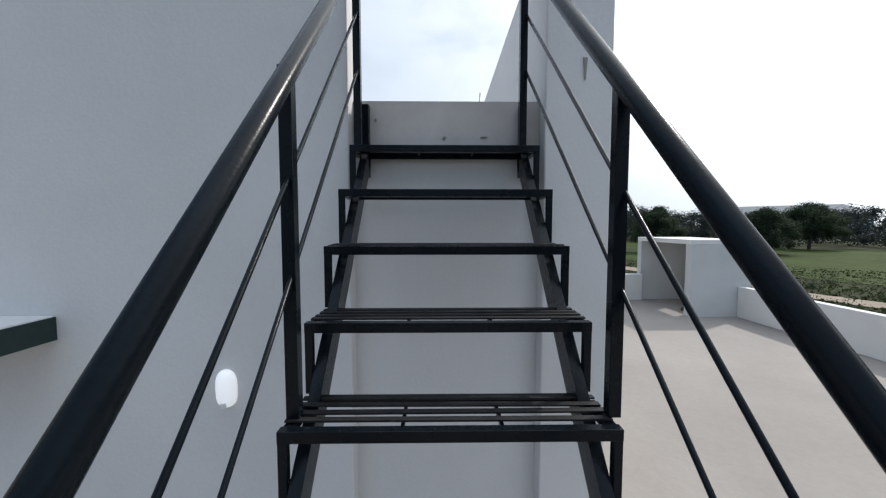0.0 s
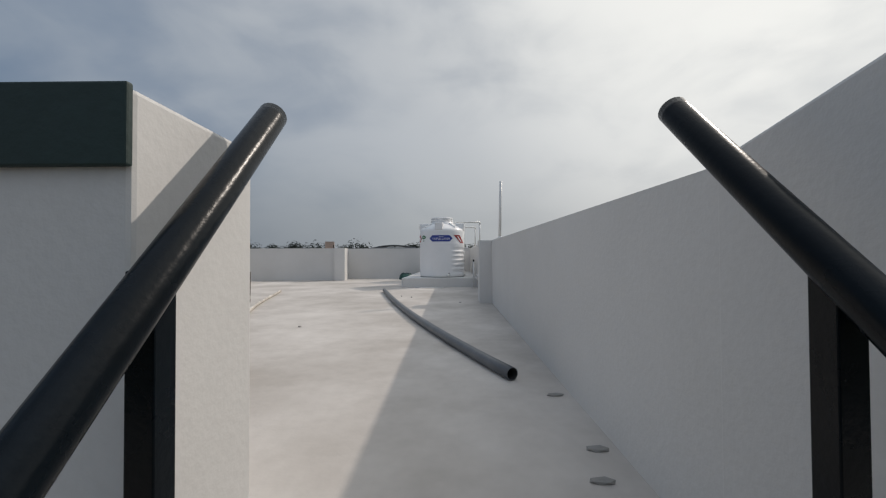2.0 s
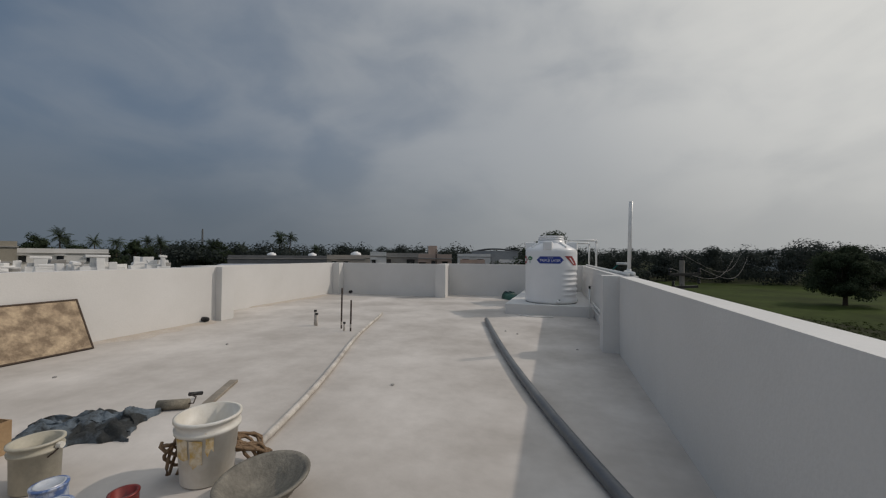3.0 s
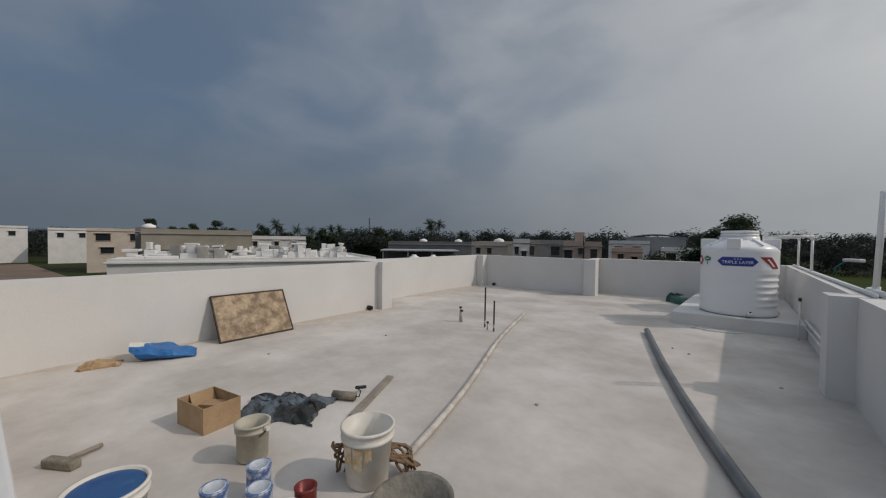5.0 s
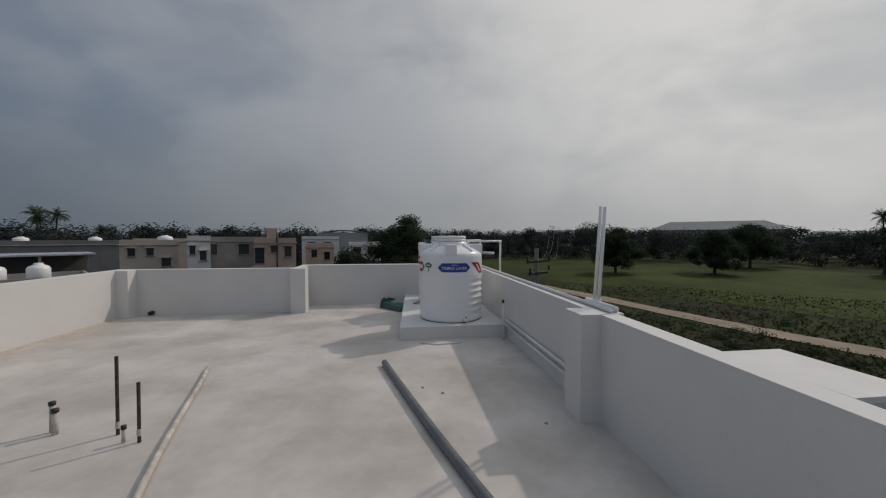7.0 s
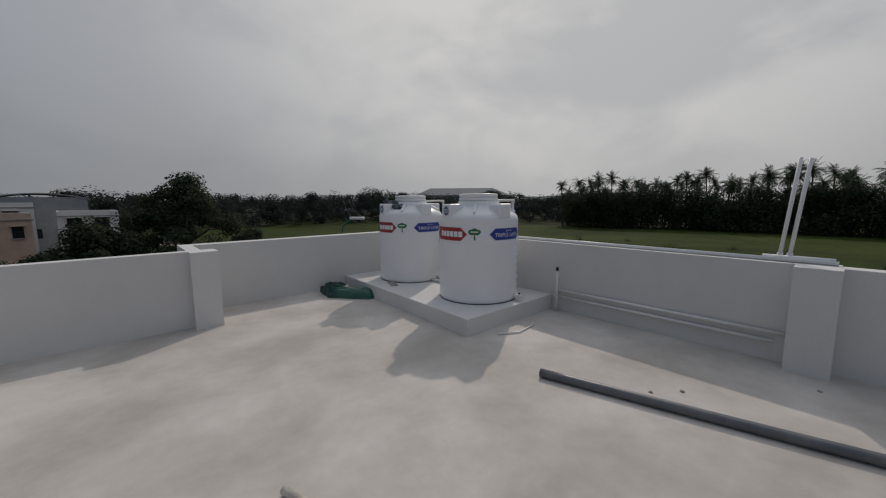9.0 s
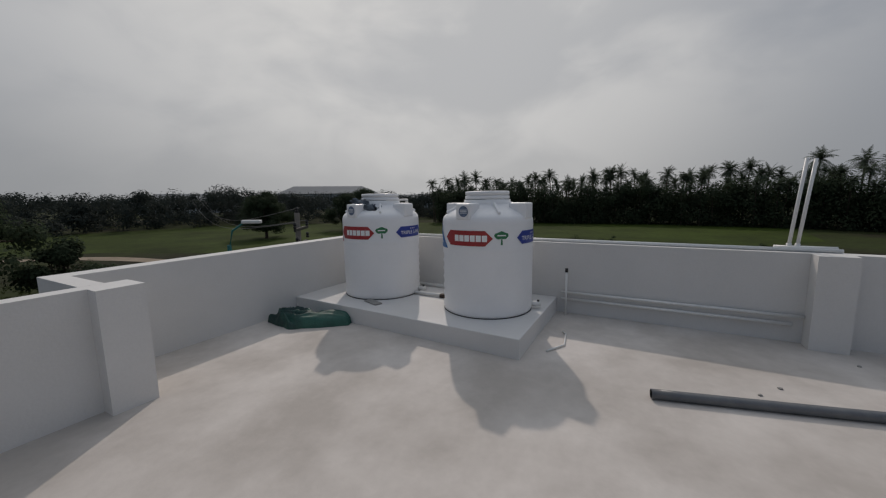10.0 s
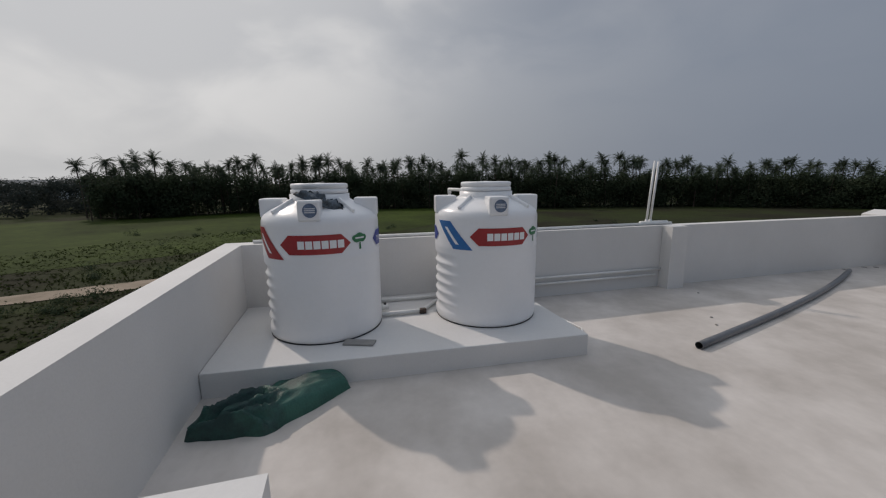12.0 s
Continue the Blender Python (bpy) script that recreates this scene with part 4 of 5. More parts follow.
wb = bucket(-1.79, 1.46, 0.112, 0.134, 0.305, M_BUCKET, "white plastic paint bucket with ochre splashes and rope", rz=-40, handle=False)
for i, (a0, a1, z0, z1) in enumerate(((-75, -40, 0.13, 0.25), (-38, -12, 0.10, 0.24), (-8, 8, 0.16, 0.26))):
    rr = 0.133
    o = [(D(a0 + (a1 - a0) * u), z0 + (z1 - z0) * v + 0.012 * math.sin(7 * u + 5 * v + i)) for u, v in ((0, 0.1), (0.3, 0), (0.7, 0.12), (1, 0.05), (0.95, 0.5), (1, 0.9), (0.6, 1), (0.3, 0.86), (0.04, 0.95), (0.1, 0.5))]
    bp = curved_patch(o, rr, 0.0)
    for v in bp.verts:
        k = (0.112 + (0.134 - 0.112) * v.co.z / 0.305 + 0.003) / rr
        v.co.x, v.co.y = v.co.x * k, v.co.y * k
    part("paint_splash", bp, M_PAINTSPLASH, wb)
rope = []
for i in range(90):
    a = i * 0.55
    k = i / 90
    rope.append((-1.70 + 0.055 * math.cos(a) + 0.05 * k, 1.60 + 0.06 * math.sin(a * 1.03) + 0.03 * math.sin(i), 0.03 + 0.13 * abs(math.sin(i * 0.27)) * (1 - 0.4 * k)))
tagged(part("jute_rope", tube(rope, 0.008, 6), M_ROPE, smooth=True), "tangled brown jute rope beside the bucket", "rope")
rope = [(-1.94 + 0.03 * math.cos(i * 0.8), 1.40 + 0.05 * math.sin(i * 0.7), 0.02 + 0.16 * abs(math.sin(i * 0.22))) for i in range(36)]
tagged(part("jute_rope", tube(rope, 0.008, 6), M_ROPE, smooth=True), "loop of brown jute rope hanging by the bucket", "rope")
bucket(-2.47, 1.17, 0.083, 0.088, 0.215, M_BEIGE, "dusty beige plastic bucket on the roof", fill=(0.25, M_BEIGE), rz=20)
bucket(-2.31, 0.495, 0.126, 0.140, 0.25, M_BUCKET, "wide white tub filled to the rim with dark blue paint", fill=(0.955, M_LIDBLUE), name="paint_tub", handle=False)
bucket(-2.06, 0.56, 0.088, 0.10, 0.17, M_BUCKET, "white plastic bucket with pale contents", fill=(0.85, M_TINTOP), rz=60)


def paint_can(x, y, r, h, material, label, open_top=False):
    e = thing("paint_can", x, y, 0, label, "paint can", "paint cans")
    part("body", lathe([(0, 0), (r + 0.003, 0), (r + 0.003, 0.008), (r, 0.011), (r, 0.018), (r, h - 0.018), (r, h - 0.011), (r + 0.003, h - 0.008), (r + 0.003, h), (r - 0.008, h), (r - 0.010, h - 0.010 if not open_top else h * 0.6), (0, h - 0.010 if not open_top else h * 0.6)], 28), material, e, smooth=True)
    if not open_top:
        part("lid", lathe([(0, h - 0.006), (r * 0.72, h - 0.006), (r * 0.78, h + 0.002), (r - 0.008, h + 0.002), (r - 0.0085, h - 0.008)], 28), M_TINTOP, e, smooth=True)
    return e


paint_can(-2.137, 1.045, 0.057, 0.145, M_TINBLUE, "blue and white printed paint tin with dull lid")
paint_can(-1.965, 0.963, 0.057, 0.145, M_TINBLUE, "blue and white printed paint tin with dull lid")
paint_can(-2.125, 0.834, 0.057, 0.145, M_TINBLUE, "blue and white printed paint tin with dull lid")
paint_can(-1.84, 1.122, 0.05, 0.12, M_TINRED, "dark red printed paint tin standing open", True)
paint_can(-1.80, 1.00, 0.055, 0.11, M_BUCKET, "small white plastic paint pot")
paint_can(-2.05, 0.74, 0.055, 0.06, M_IRONPAN, "dirty open tin with dried paint", True)
paint_can(-1.93, 0.80, 0.055, 0.06, M_BUCKET, "low white plastic paint pot")

pan = thing("mortar_pan", -1.36, 1.36, 0.012, "round grey cement-coated iron mortar pan", "mortar pan")
part("bowl", lathe([(0, 0.0), (0.09, 0.002), (0.15, 0.03), (0.205, 0.10), (0.222, 0.105), (0.226, 0.098), (0.228, 0.106), (0.222, 0.112), (0.20, 0.105), (0.145, 0.037), (0.085, 0.010), (0, 0.008)], 44), M_IRONPAN, pan, smooth=True)
pan.matrix_world = pose(-1.39, 1.385, 0.012, 4, -3, 0)
pan.scale = (0.86, 0.86, 0.95)
rk = bmesh.new()
add_box(rk, -0.16, 0.16, -0.045, 0.045, 0.0, 0.012, 0.004)
tagged(part("wood_offcut", rk, M_WOOD), "short grey timber offcut under the pan rim", "timber").matrix_world = pose(-1.57, 1.26, 0, 0, 0, 60)
pl = bmesh.new()
add_box(pl, -0.40, 0.40, -0.032, 0.032, 0.0, 0.022, 0.004)
tagged(part("timber_batten", pl, M_WOOD), "grey timber batten lying on the roof", "timber").matrix_world = pose(-2.58, 2.21, 0, 0, 0, 116)
ro = thing("paint_roller", -2.70, 2.00, 0.034, "worn fleece paint roller lying on the roof", "paint roller", rz=28)
part("sleeve", tube([(-0.095, 0, 0), (0.095, 0, 0)], 0.034, 18), M_ROLLER, ro, smooth=True)
part("arm", tube([(0.095, 0, 0), (0.125, 0, 0.0), (0.125, 0.04, 0.03), (0.06, 0.10, 0.03)], 0.005, 6), M_RUST, ro, smooth=True)
part("grip", tube([(0.06, 0.10, 0.03), (0.10, 0.20, 0.0)], 0.014, 10), M_BLACK, ro, smooth=True)
bs = thing("wall_brush", -3.19, 0.46, 0.0, "worn wide wall brush with a pale head", "brush", rz=30)
part("head", boxed(-0.10, 0.10, -0.03, 0.03, 0.0, 0.05, 0.01), M_ROLLER, bs)
part("grip", tube([(0, 0.03, 0.03), (0.02, 0.20, 0.02)], 0.014, 8), M_WOOD, bs, smooth=True)



def folded_tarp(w, d, h, nx=64, ny=40):
    """A tarpaulin folded over along its length, crumpled at one end."""
    bm = bmesh.new()
    grid = []
    for j in range(ny):
        row = []
        for i in range(nx):
            u, v = i / (nx - 1) * 2 - 1, j / (ny - 1) * 2 - 1
            loose = min(1.0, max(0.12, (0.40 - u) / 0.7))
            wide = (1 - 0.48 * max(0.0, u) ** 2 + 0.20 * loose * noise.noise(Vector((u * 2.2, v * 1.5, 4)))) * (1 - 0.42 * max(0.0, -u - 0.25))
            p = Vector((u * 2.1 + v * 0.9, v * 1.7 - u * 0.9, 7))
            crease = 1 - abs(noise.noise(p)) * 2.4
            fold = 0.5 + 0.5 * math.tanh(5 * (0.32 + 0.16 * u - v)) * (1 - 0.6 * loose)
            rim = (1 - abs(v) ** 5) ** 0.5 * (1 - abs(u) ** 8) ** 0.5
            z = h * rim * ((0.42 + 0.40 * fold) * (1 - 0.55 * loose) + loose * (0.16 + 0.62 * max(0, crease) ** 1.2) + 0.06 * noise.noise(p * 1.9))
            row.append(bm.verts.new(((u + 0.55 * max(0.0, -v) * max(0.0, -u)) * w / 2 + 0.05 * loose * noise.noise(Vector((v * 3, u, 2))), v * d / 2 * wide + 0.05 * math.sin(u * 2.1), max(0.004, z))))
        grid.append(row)
    for j in range(ny - 1):
        for i in range(nx - 1):
            bm.faces.new((grid[j][i], grid[j][i + 1], grid[j + 1][i + 1], grid[j + 1][i]))
    g = bmesh.ops.extrude_edge_only(bm, edges=[e for e in bm.edges if e.is_boundary])
    for v in [q for q in g["geom"] if isinstance(q, bmesh.types.BMVert)]:
        v.co.z = 0.0
    return bm


tarp = tagged(part("green_tarpaulin", folded_tarp(1.0, 0.46, 0.17), M_TARP, smooth=True), "folded dark green tarpaulin lying beside the plinth", "tarpaulin")
tarp.matrix_world = pose(-1.09, 9.66, 0, 0, 0, 292)


# drifts of brown sand along the parapet foot
def drift(x0, y0, x1, y1, w, seed):
    bm = bmesh.new()
    n = 26
    p, q = Vector((x0, y0, 0)), Vector((x1, y1, 0))
    t = (q - p).normalized()
    nrm = Vector((-t.y, t.x, 0))
    rows = []
    for i in range(n):
        u = i / (n - 1)
        k = w * math.sin(math.pi * min(1, u * 0.96 + 0.02)) ** 0.5 * (0.65 + 0.6 * noise.noise(Vector((u * 5, seed, 0))))
        k = max(k, 0.01)
        c = p.lerp(q, u)
        rows.append([bm.verts.new(c + nrm * k * v + Vector((0, 0, h * min(1.0, k * 8)))) for v, h in ((0, 0.016), (0.3, 0.011), (0.65, 0.005), (1.0, 0.0006))])
    for a_, b_ in zip(rows, rows[1:]):
        for k in range(3):
            bm.faces.new((a_[k], b_[k], b_[k + 1], a_[k + 1]))
    bmesh.ops.recalc_face_normals(bm, faces=bm.faces)
    return bm


for i, seg_ in enumerate(((-5.438, 4.80, -5.438, 2.98, 0.42), (-5.438, 1.9, -5.438, 0.3, 0.16), (-6.058, 9.1, -6.058, 6.2, 0.34))):
    tagged(part("sand_drift", drift(*seg_, i), M_SAND, smooth=True), "thin drift of brown sand along the parapet foot", "sand", "sand drifts", kind="stuff")

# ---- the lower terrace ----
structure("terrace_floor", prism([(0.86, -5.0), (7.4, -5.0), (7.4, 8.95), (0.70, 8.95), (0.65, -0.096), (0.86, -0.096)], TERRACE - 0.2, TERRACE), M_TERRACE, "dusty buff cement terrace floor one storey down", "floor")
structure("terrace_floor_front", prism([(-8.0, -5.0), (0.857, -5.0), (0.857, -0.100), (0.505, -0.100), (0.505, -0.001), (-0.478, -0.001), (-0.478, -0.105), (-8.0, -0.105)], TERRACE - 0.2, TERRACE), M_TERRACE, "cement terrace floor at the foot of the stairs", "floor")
structure("wall_terrace_base", prism([(-8.0, -5.0), (7.38, -5.0), (7.38, 8.93), (0.87, 8.93), (0.87, -0.12), (-8.0, -0.12)], GROUND, TERRACE - 0.202), M_WALL, "white outer wall of the storey below the terrace")
structure("wall_terrace_east", boxed(7.03, 7.2, -5.0, 6.55, TERRACE, TERRACE + 0.72, 0.01), M_WALL, "low white terrace parapet")
structure("wall_terrace_north", boxed(0.87, 5.895, 8.58, 8.75, TERRACE, TERRACE + 0.75, 0.01), M_WALL, "low white terrace parapet")
structure("wall_terrace_south", boxed(-8.0, 7.2, -5.17, -5.0, TERRACE, TERRACE + 0.8, 0.01), M_WALL, "low white terrace parapet")
structure("wall_terrace_west", boxed(-8.17, -8.0, -5.17, -0.1, TERRACE, TERRACE + 0.8, 0.01), M_WALL, "low white terrace parapet")
hut = thing("terrace_hut", 5.90, 6.56, TERRACE, "small flat-roofed white masonry hut open to the terrace", "hut")
HH, HL, HW = 1.82, 2.34, 1.45
part("roof", boxed(0.0, HW, 0.0, HL, HH - 0.11, HH, 0.006), M_WALL, hut)
part("side_wall", boxed(0.003, HW - 0.003, 0.003, 0.20, 0.0, HH - 0.112), M_HUT, hut)
part("side_wall", boxed(0.003, HW - 0.003, HL - 0.20, HL - 0.003, 0.0, HH - 0.112), M_HUT, hut)
part("back_wall", boxed(HW - 0.15, HW - 0.004, 0.203, HL - 0.203, 0.0, 1.15), M_HUT, hut)
part("back_wall", boxed(HW - 0.15, HW - 0.004, 1.80, HL - 0.203, 1.152, HH - 0.113), M_HUT, hut)
part("sill", boxed(HW - 0.18, HW + 0.03, 0.205, 1.796, 1.153, 1.185, 0.004), M_WALL, hut)
bk = bmesh.new()
add_box(bk, -0.11, 0.11, -0.05, 0.05, 0.0, 0.07, 0.006)
tagged(part("loose_brick", bk, M_RUST), "loose dark brick lying on the hut floor", "brick").matrix_world = pose(6.25, 7.25, TERRACE, 0, 0, 40)

# ---- ground, track, fields ----
gb = bmesh.new()
R = 3500
vs = [gb.verts.new((R * math.cos(2 * math.pi * i / 48), R * math.sin(2 * math.pi * i / 48), GROUND)) for i in range(48)]
gb.faces.new(vs)
tagged(part("ground", gb, M_GROUND), "rough green and brown scrub land reaching the horizon", "ground", kind="structure")


def ribbon(pts, w, z):
    bm = bmesh.new()
    L_, R_ = [], []
    for i, p in enumerate(pts):
        a, b = Vector(pts[max(i - 1, 0)]), Vector(pts[min(i + 1, len(pts) - 1)])
        t = (b - a).normalized()
        n = Vector((-t.y, t.x))
        k = w / 2 * (1 + 0.25 * noise.noise(Vector((i * 0.7, w, 0))))
        L_.append(bm.verts.new((p[0] + n.x * k, p[1] + n.y * k, z)))
        R_.append(bm.verts.new((p[0] - n.x * k, p[1] - n.y * k, z)))
    for i in range(len(pts) - 1):
        bm.faces.new((R_[i], R_[i + 1], L_[i + 1], L_[i]))
    return bm


def smooth_path(ctrl, n=8):
    out = []
    for i in range(len(ctrl) - 1):
        p0, p1, p2, p3 = (Vector(ctrl[max(0, min(len(ctrl) - 1, j))]) for j in (i - 1, i, i + 1, i + 2))
        for k in range(n):
            t = k / n
            out.append(tuple(0.5 * ((2 * p1) + (p2 - p0) * t + (2 * p0 - 5 * p1 + 4 * p2 - p3) * t * t + (3 * p1 - p0 - 3 * p2 + p3) * t ** 3)))
    out.append(tuple(ctrl[-1]))
    return out


TRACK = smooth_path([(-22, 98), (0, 88), (15.5, 74), (20.6, 56), (23.6, 44.4), (26.2, 33.2), (27.8, 27.0), (29.2, 23.0), (33, 12), (38, -5), (46, -30)])
tagged(part("road_track", ribbon(TRACK, 2.6, GROUND + 0.05), M_DIRT), "pale dirt track crossing the fields", "track", kind="structure")
for nm, xs, m_ in (("field_soil", [(-130, -30), (-34, -34), (-30, 6), (-60, 12), (-140, 10)], M_SOIL), ("field_green", [(6, 92), (20, 78), (28, 58), (33, 45), (38, 33), (44, 22), (54, 0), (72, -18), (100, -22), (106, 10), (100, 50), (86, 84), (62, 122), (8, 132)], M_CROP)):
    fb = bmesh.new()
    fb.faces.new([fb.verts.new((x, y, GROUND + 0.03)) for x, y in xs])
    bmesh.ops.recalc_face_normals(fb, faces=fb.faces)
    tagged(part(nm, fb, m_), "flat bare brown plot" if m_ is M_SOIL else "flat bright green crop field", "field", kind="structure")


def near_track(x, y):
    return min((x - a) ** 2 + (y - b) ** 2 for a, b in TRACK) < 1.9


rng = random.Random(7)
verts, faces = [], []
for _ in range(14000):
    d = 9 + 50 * rng.random() ** 1.5
    a = D(rng.uniform(-75, 12))
    x, y = 2 + d * -math.sin(a) + 3, 8 + d * math.cos(a) * 0.9
    if (x < 8.3 and y < 10.9) or near_track(x, y):
        continue
    patch = noise.noise(Vector((x * 0.09, y * 0.09, 3)))
    h = (0.07 + 0.17 * max(0, patch + 0.2)) * rng.uniform(0.6, 1.5)
    w = rng.uniform(0.10, 0.26)
    for k in range(3):
        t = rng.uniform(0, 2 * math.pi)
        o, q = Vector((math.cos(t), math.sin(t), 0)), Vector((-math.sin(t), math.cos(t), 0))
        c = Vector((x, y, GROUND + 0.01))
        i = len(verts)
        verts += [tuple(c + q * w * 0.22), tuple(c - q * w * 0.22), tuple(c + o * w * 0.8 - q * w * 0.2 + Vector((0, 0, h * 0.8))), tuple(c + o * w * 1.1 + Vector((0, 0, h))), tuple(c + o * w * 0.7 + q * w * 0.24 + Vector((0, 0, h * 0.7)))]
        faces.append((i, i + 1, i + 2, i + 3, i + 4))
me = bpy.data.meshes.new("grass")
me.from_pydata(verts, [], faces)
me.materials.append(M_GRASS)
tagged(new("grass", me), "rough tufts of green and brown field grass", "grass", kind="stuff")


# ---- trees ----
def leaf_cloud(verts, faces, c, rad, n, size, rng, jit=0.4):
    """Small leaves scattered in a ragged ball round c."""
    for _ in range(n):
        v = Vector((rng.gauss(0, 1), rng.gauss(0, 1), rng.gauss(0, 1)))
        v = v.normalized() * rng.random() ** 0.45
        p = Vector(c) + Vector((v.x * rad[0], v.y * rad[1], v.z * rad[2]))
        nrm = (v.normalized() + Vector((rng.gauss(0, jit), rng.gauss(0, jit), 0.6 + rng.gauss(0, jit * 0.75)))).normalized()
        t = nrm.cross(Vector((rng.gauss(0, 1), rng.gauss(0, 1), rng.gauss(0, 1)))).normalized()
        u = nrm.cross(t)
        s = size * rng.uniform(0.6, 1.4)
        i = len(verts)
        verts += [tuple(p - t * s), tuple(p + u * s * 0.55), tuple(p + t * s), tuple(p - u * s * 0.55)]
        faces.append((i, i + 1, i + 2, i + 3))


def mesh_from(name, verts, faces, material):
    me = bpy.data.meshes.new(name)
    me.from_pydata(verts, [], faces)
    me.materials.append(material)
    return me


def broad_tree(x, y, h, w, seed, clumps, leaves, size, label, base=0.25, z=GROUND):
    e = thing("tree", x, y, z, label, "tree", "trees round the roof")
    rng = random.Random(seed)
    tb = bmesh.new()
    tips = []
    for i in range(clumps):
        a, q = rng.uniform(0, 2 * math.pi), rng.random() ** 0.6
        zz = base * h + (h * (1 - base)) * (0.12 + 0.80 * rng.random())
        env = math.sin(math.pi * min(1, max(0.12, (zz / h - base) / (1 - base) * 0.85 + 0.18)))
        tips.append((math.cos(a) * q * w / 2 * env, math.sin(a) * q * w / 2 * env, zz))
    add_tube(tb, [(0, 0, 0), (0.03 * h * 0.3, 0, h * 0.22), (0.01, 0.05, h * 0.5), (0, 0, h * 0.75)], 0.035 * h, 8, r2=0.008 * h)
    for tpnt in tips[:10]:
        z0 = h * rng.uniform(base * 0.9, 0.5)
        add_tube(tb, [(0, 0, z0), (tpnt[0] * 0.5, tpnt[1] * 0.5, (z0 + tpnt[2]) / 2 + 0.05 * h), tpnt], 0.014 * h, 5, r2=0.003 * h)
    part("trunk", tb, M_TRUNK, e)
    vs, fs = [], []
    for tpnt in tips:
        k = rng.uniform(0.5, 1.15) * w * 0.17
        leaf_cloud(vs, fs, tpnt, (k, k, k * 0.75), leaves, size, rng)
    cr = new("crown", mesh_from("crown", vs, fs, M_LEAF))
    cr.parent = e
    return e


broad_tree(0.0, 35.2, 9.6, 6.6, 1, 60, 420, 0.10, "tall dark green leafy tree beyond the parapet", 0.2)
broad_tree(-4.5, 33.5, 6.4, 6.5, 2, 46, 400, 0.11, "dense dark green tree beyond the parapet", 0.12)
broad_tree(3.6, 34.0, 5.6, 4.6, 3, 34, 360, 0.105, "low dense green tree beyond the parapet", 0.12)
broad_tree(-9.5, 36.5, 4.6, 6.0, 4, 34, 180, 0.104, "low spreading green shrub beyond the parapet", 0.1)
broad_tree(44.0, 72.5, 9.5, 9.5, 5, 70, 420, 0.14, "round dark green tree standing in the field", 0.10)
broad_tree(63.0, 68.5, 8.8, 10.0, 6, 70, 420, 0.14, "round dark green tree standing in the field", 0.10)
broad_tree(84.0, 80.5, 10.4, 13.0, 8, 76, 420, 0.16, "broad dark green tree standing in the field", 0.15)
broad_tree(-16.0, 52.0, 5.6, 6.0, 9, 32, 150, 0.116, "dark green tree among the houses", 0.1)
rng = random.Random(77)
for k in range(15):
    a, d = D(46 + 2.1 * k + rng.uniform(-1, 1)), rng.uniform(96, 112)
    broad_tree(-math.sin(a) * d, math.cos(a) * d, rng.uniform(9.0, 11.8), rng.uniform(5.5, 7.5), 100 + k, 30, 150, 0.19, "tall dark feathery tree behind the houses", 0.15)
rng = random.Random(19)
bv, bf = [], []
for _ in range(150):
    a = D(rng.uniform(-60, 2))
    d = rng.uniform(14, 44)
    if _ >= 110:
        a, d = D(rng.uniform(-150, -60)), rng.uniform(30, 70)
    x, y = -math.sin(a) * d + 1, 6 + math.cos(a) * d
    if near_track(x, y) or (x < 9 and y < 13):
        continue
    s = rng.uniform(0.35, 0.95)
    leaf_cloud(bv, bf, (x, y, GROUND + s * 0.5), (s * 1.3, s * 1.3, s * 0.8), 160, 0.07, rng)
tagged(new("bushes", mesh_from("bushes", bv, bf, M_LEAF)), "scattered low dark green bushes in the scrub", "bushes", kind="stuff")


def palm_meshes(seed):
    rng = random.Random(seed)
    h = rng.uniform(9.0, 11.0)
    tb = bmesh.new()
    lean = rng.uniform(-0.9, 0.9)
    add_tube(tb, [(0, 0, 0), (lean * 0.15, 0, h * 0.3), (lean * 0.5, 0, h * 0.65), (lean, 0, h)], 0.17, 7, r2=0.10)
    tm = bpy.data.meshes.new("trunk")
    tb.to_mesh(tm)
    tb.free()
    tm.materials.append(M_TRUNK)
    vs, fs = [], []
    top = Vector((lean, 0, h))
    nf = rng.randint(30, 38)
    for k in range(nf):
        a = 2.4 * k + rng.uniform(-0.25, 0.25)
        el = math.radians(rng.uniform(-35, 82))
        ln = rng.uniform(1.7, 2.5)
        side_ = Vector((-math.sin(a), math.cos(a), 0))
        p, step = top.copy(), ln / 9
        for q in range(9):
            t = q / 8
            d = Vector((math.cos(a) * math.cos(el), math.sin(a) * math.cos(el), math.sin(el)))
            nxt = p + d * step
            el -= (0.10 + 0.16 * t) * max(0.35, math.cos(el))
            lw = 0.62 * math.sin(math.pi * (0.18 + 0.74 * t))
            for sg in (-1, 1):
                for hh in (0.0, 0.5):
                    m0, m1 = p.lerp(nxt, hh), p.lerp(nxt, hh + 0.38)
                    tip = m0 + d * lw * 0.55 + side_ * sg * lw * 0.85 - Vector((0, 0, lw * rng.uniform(0.15, 0.6)))
                    i = len(vs)
                    vs += [tuple(m0), tuple(m1), tuple(tip)]
                    fs.append((i, i + 1, i + 2))
            p = nxt
    return tm, mesh_from("crown", vs, fs, M_PALM)


PALMS = [palm_meshes(40 + k) for k in range(5)]


def palm(x, y, s, k, rz, z=GROUND):
    e = thing("coconut_palm", x, y, z, "tall coconut palm in the grove behind the fields", "palm tree", "coconut palms", rz=rz)
    e.scale = (s, s, s)
    for nm, me in zip(("trunk", "crown"), PALMS[k % 5]):
        o = new(nm, me)
        o.parent = e
    return e


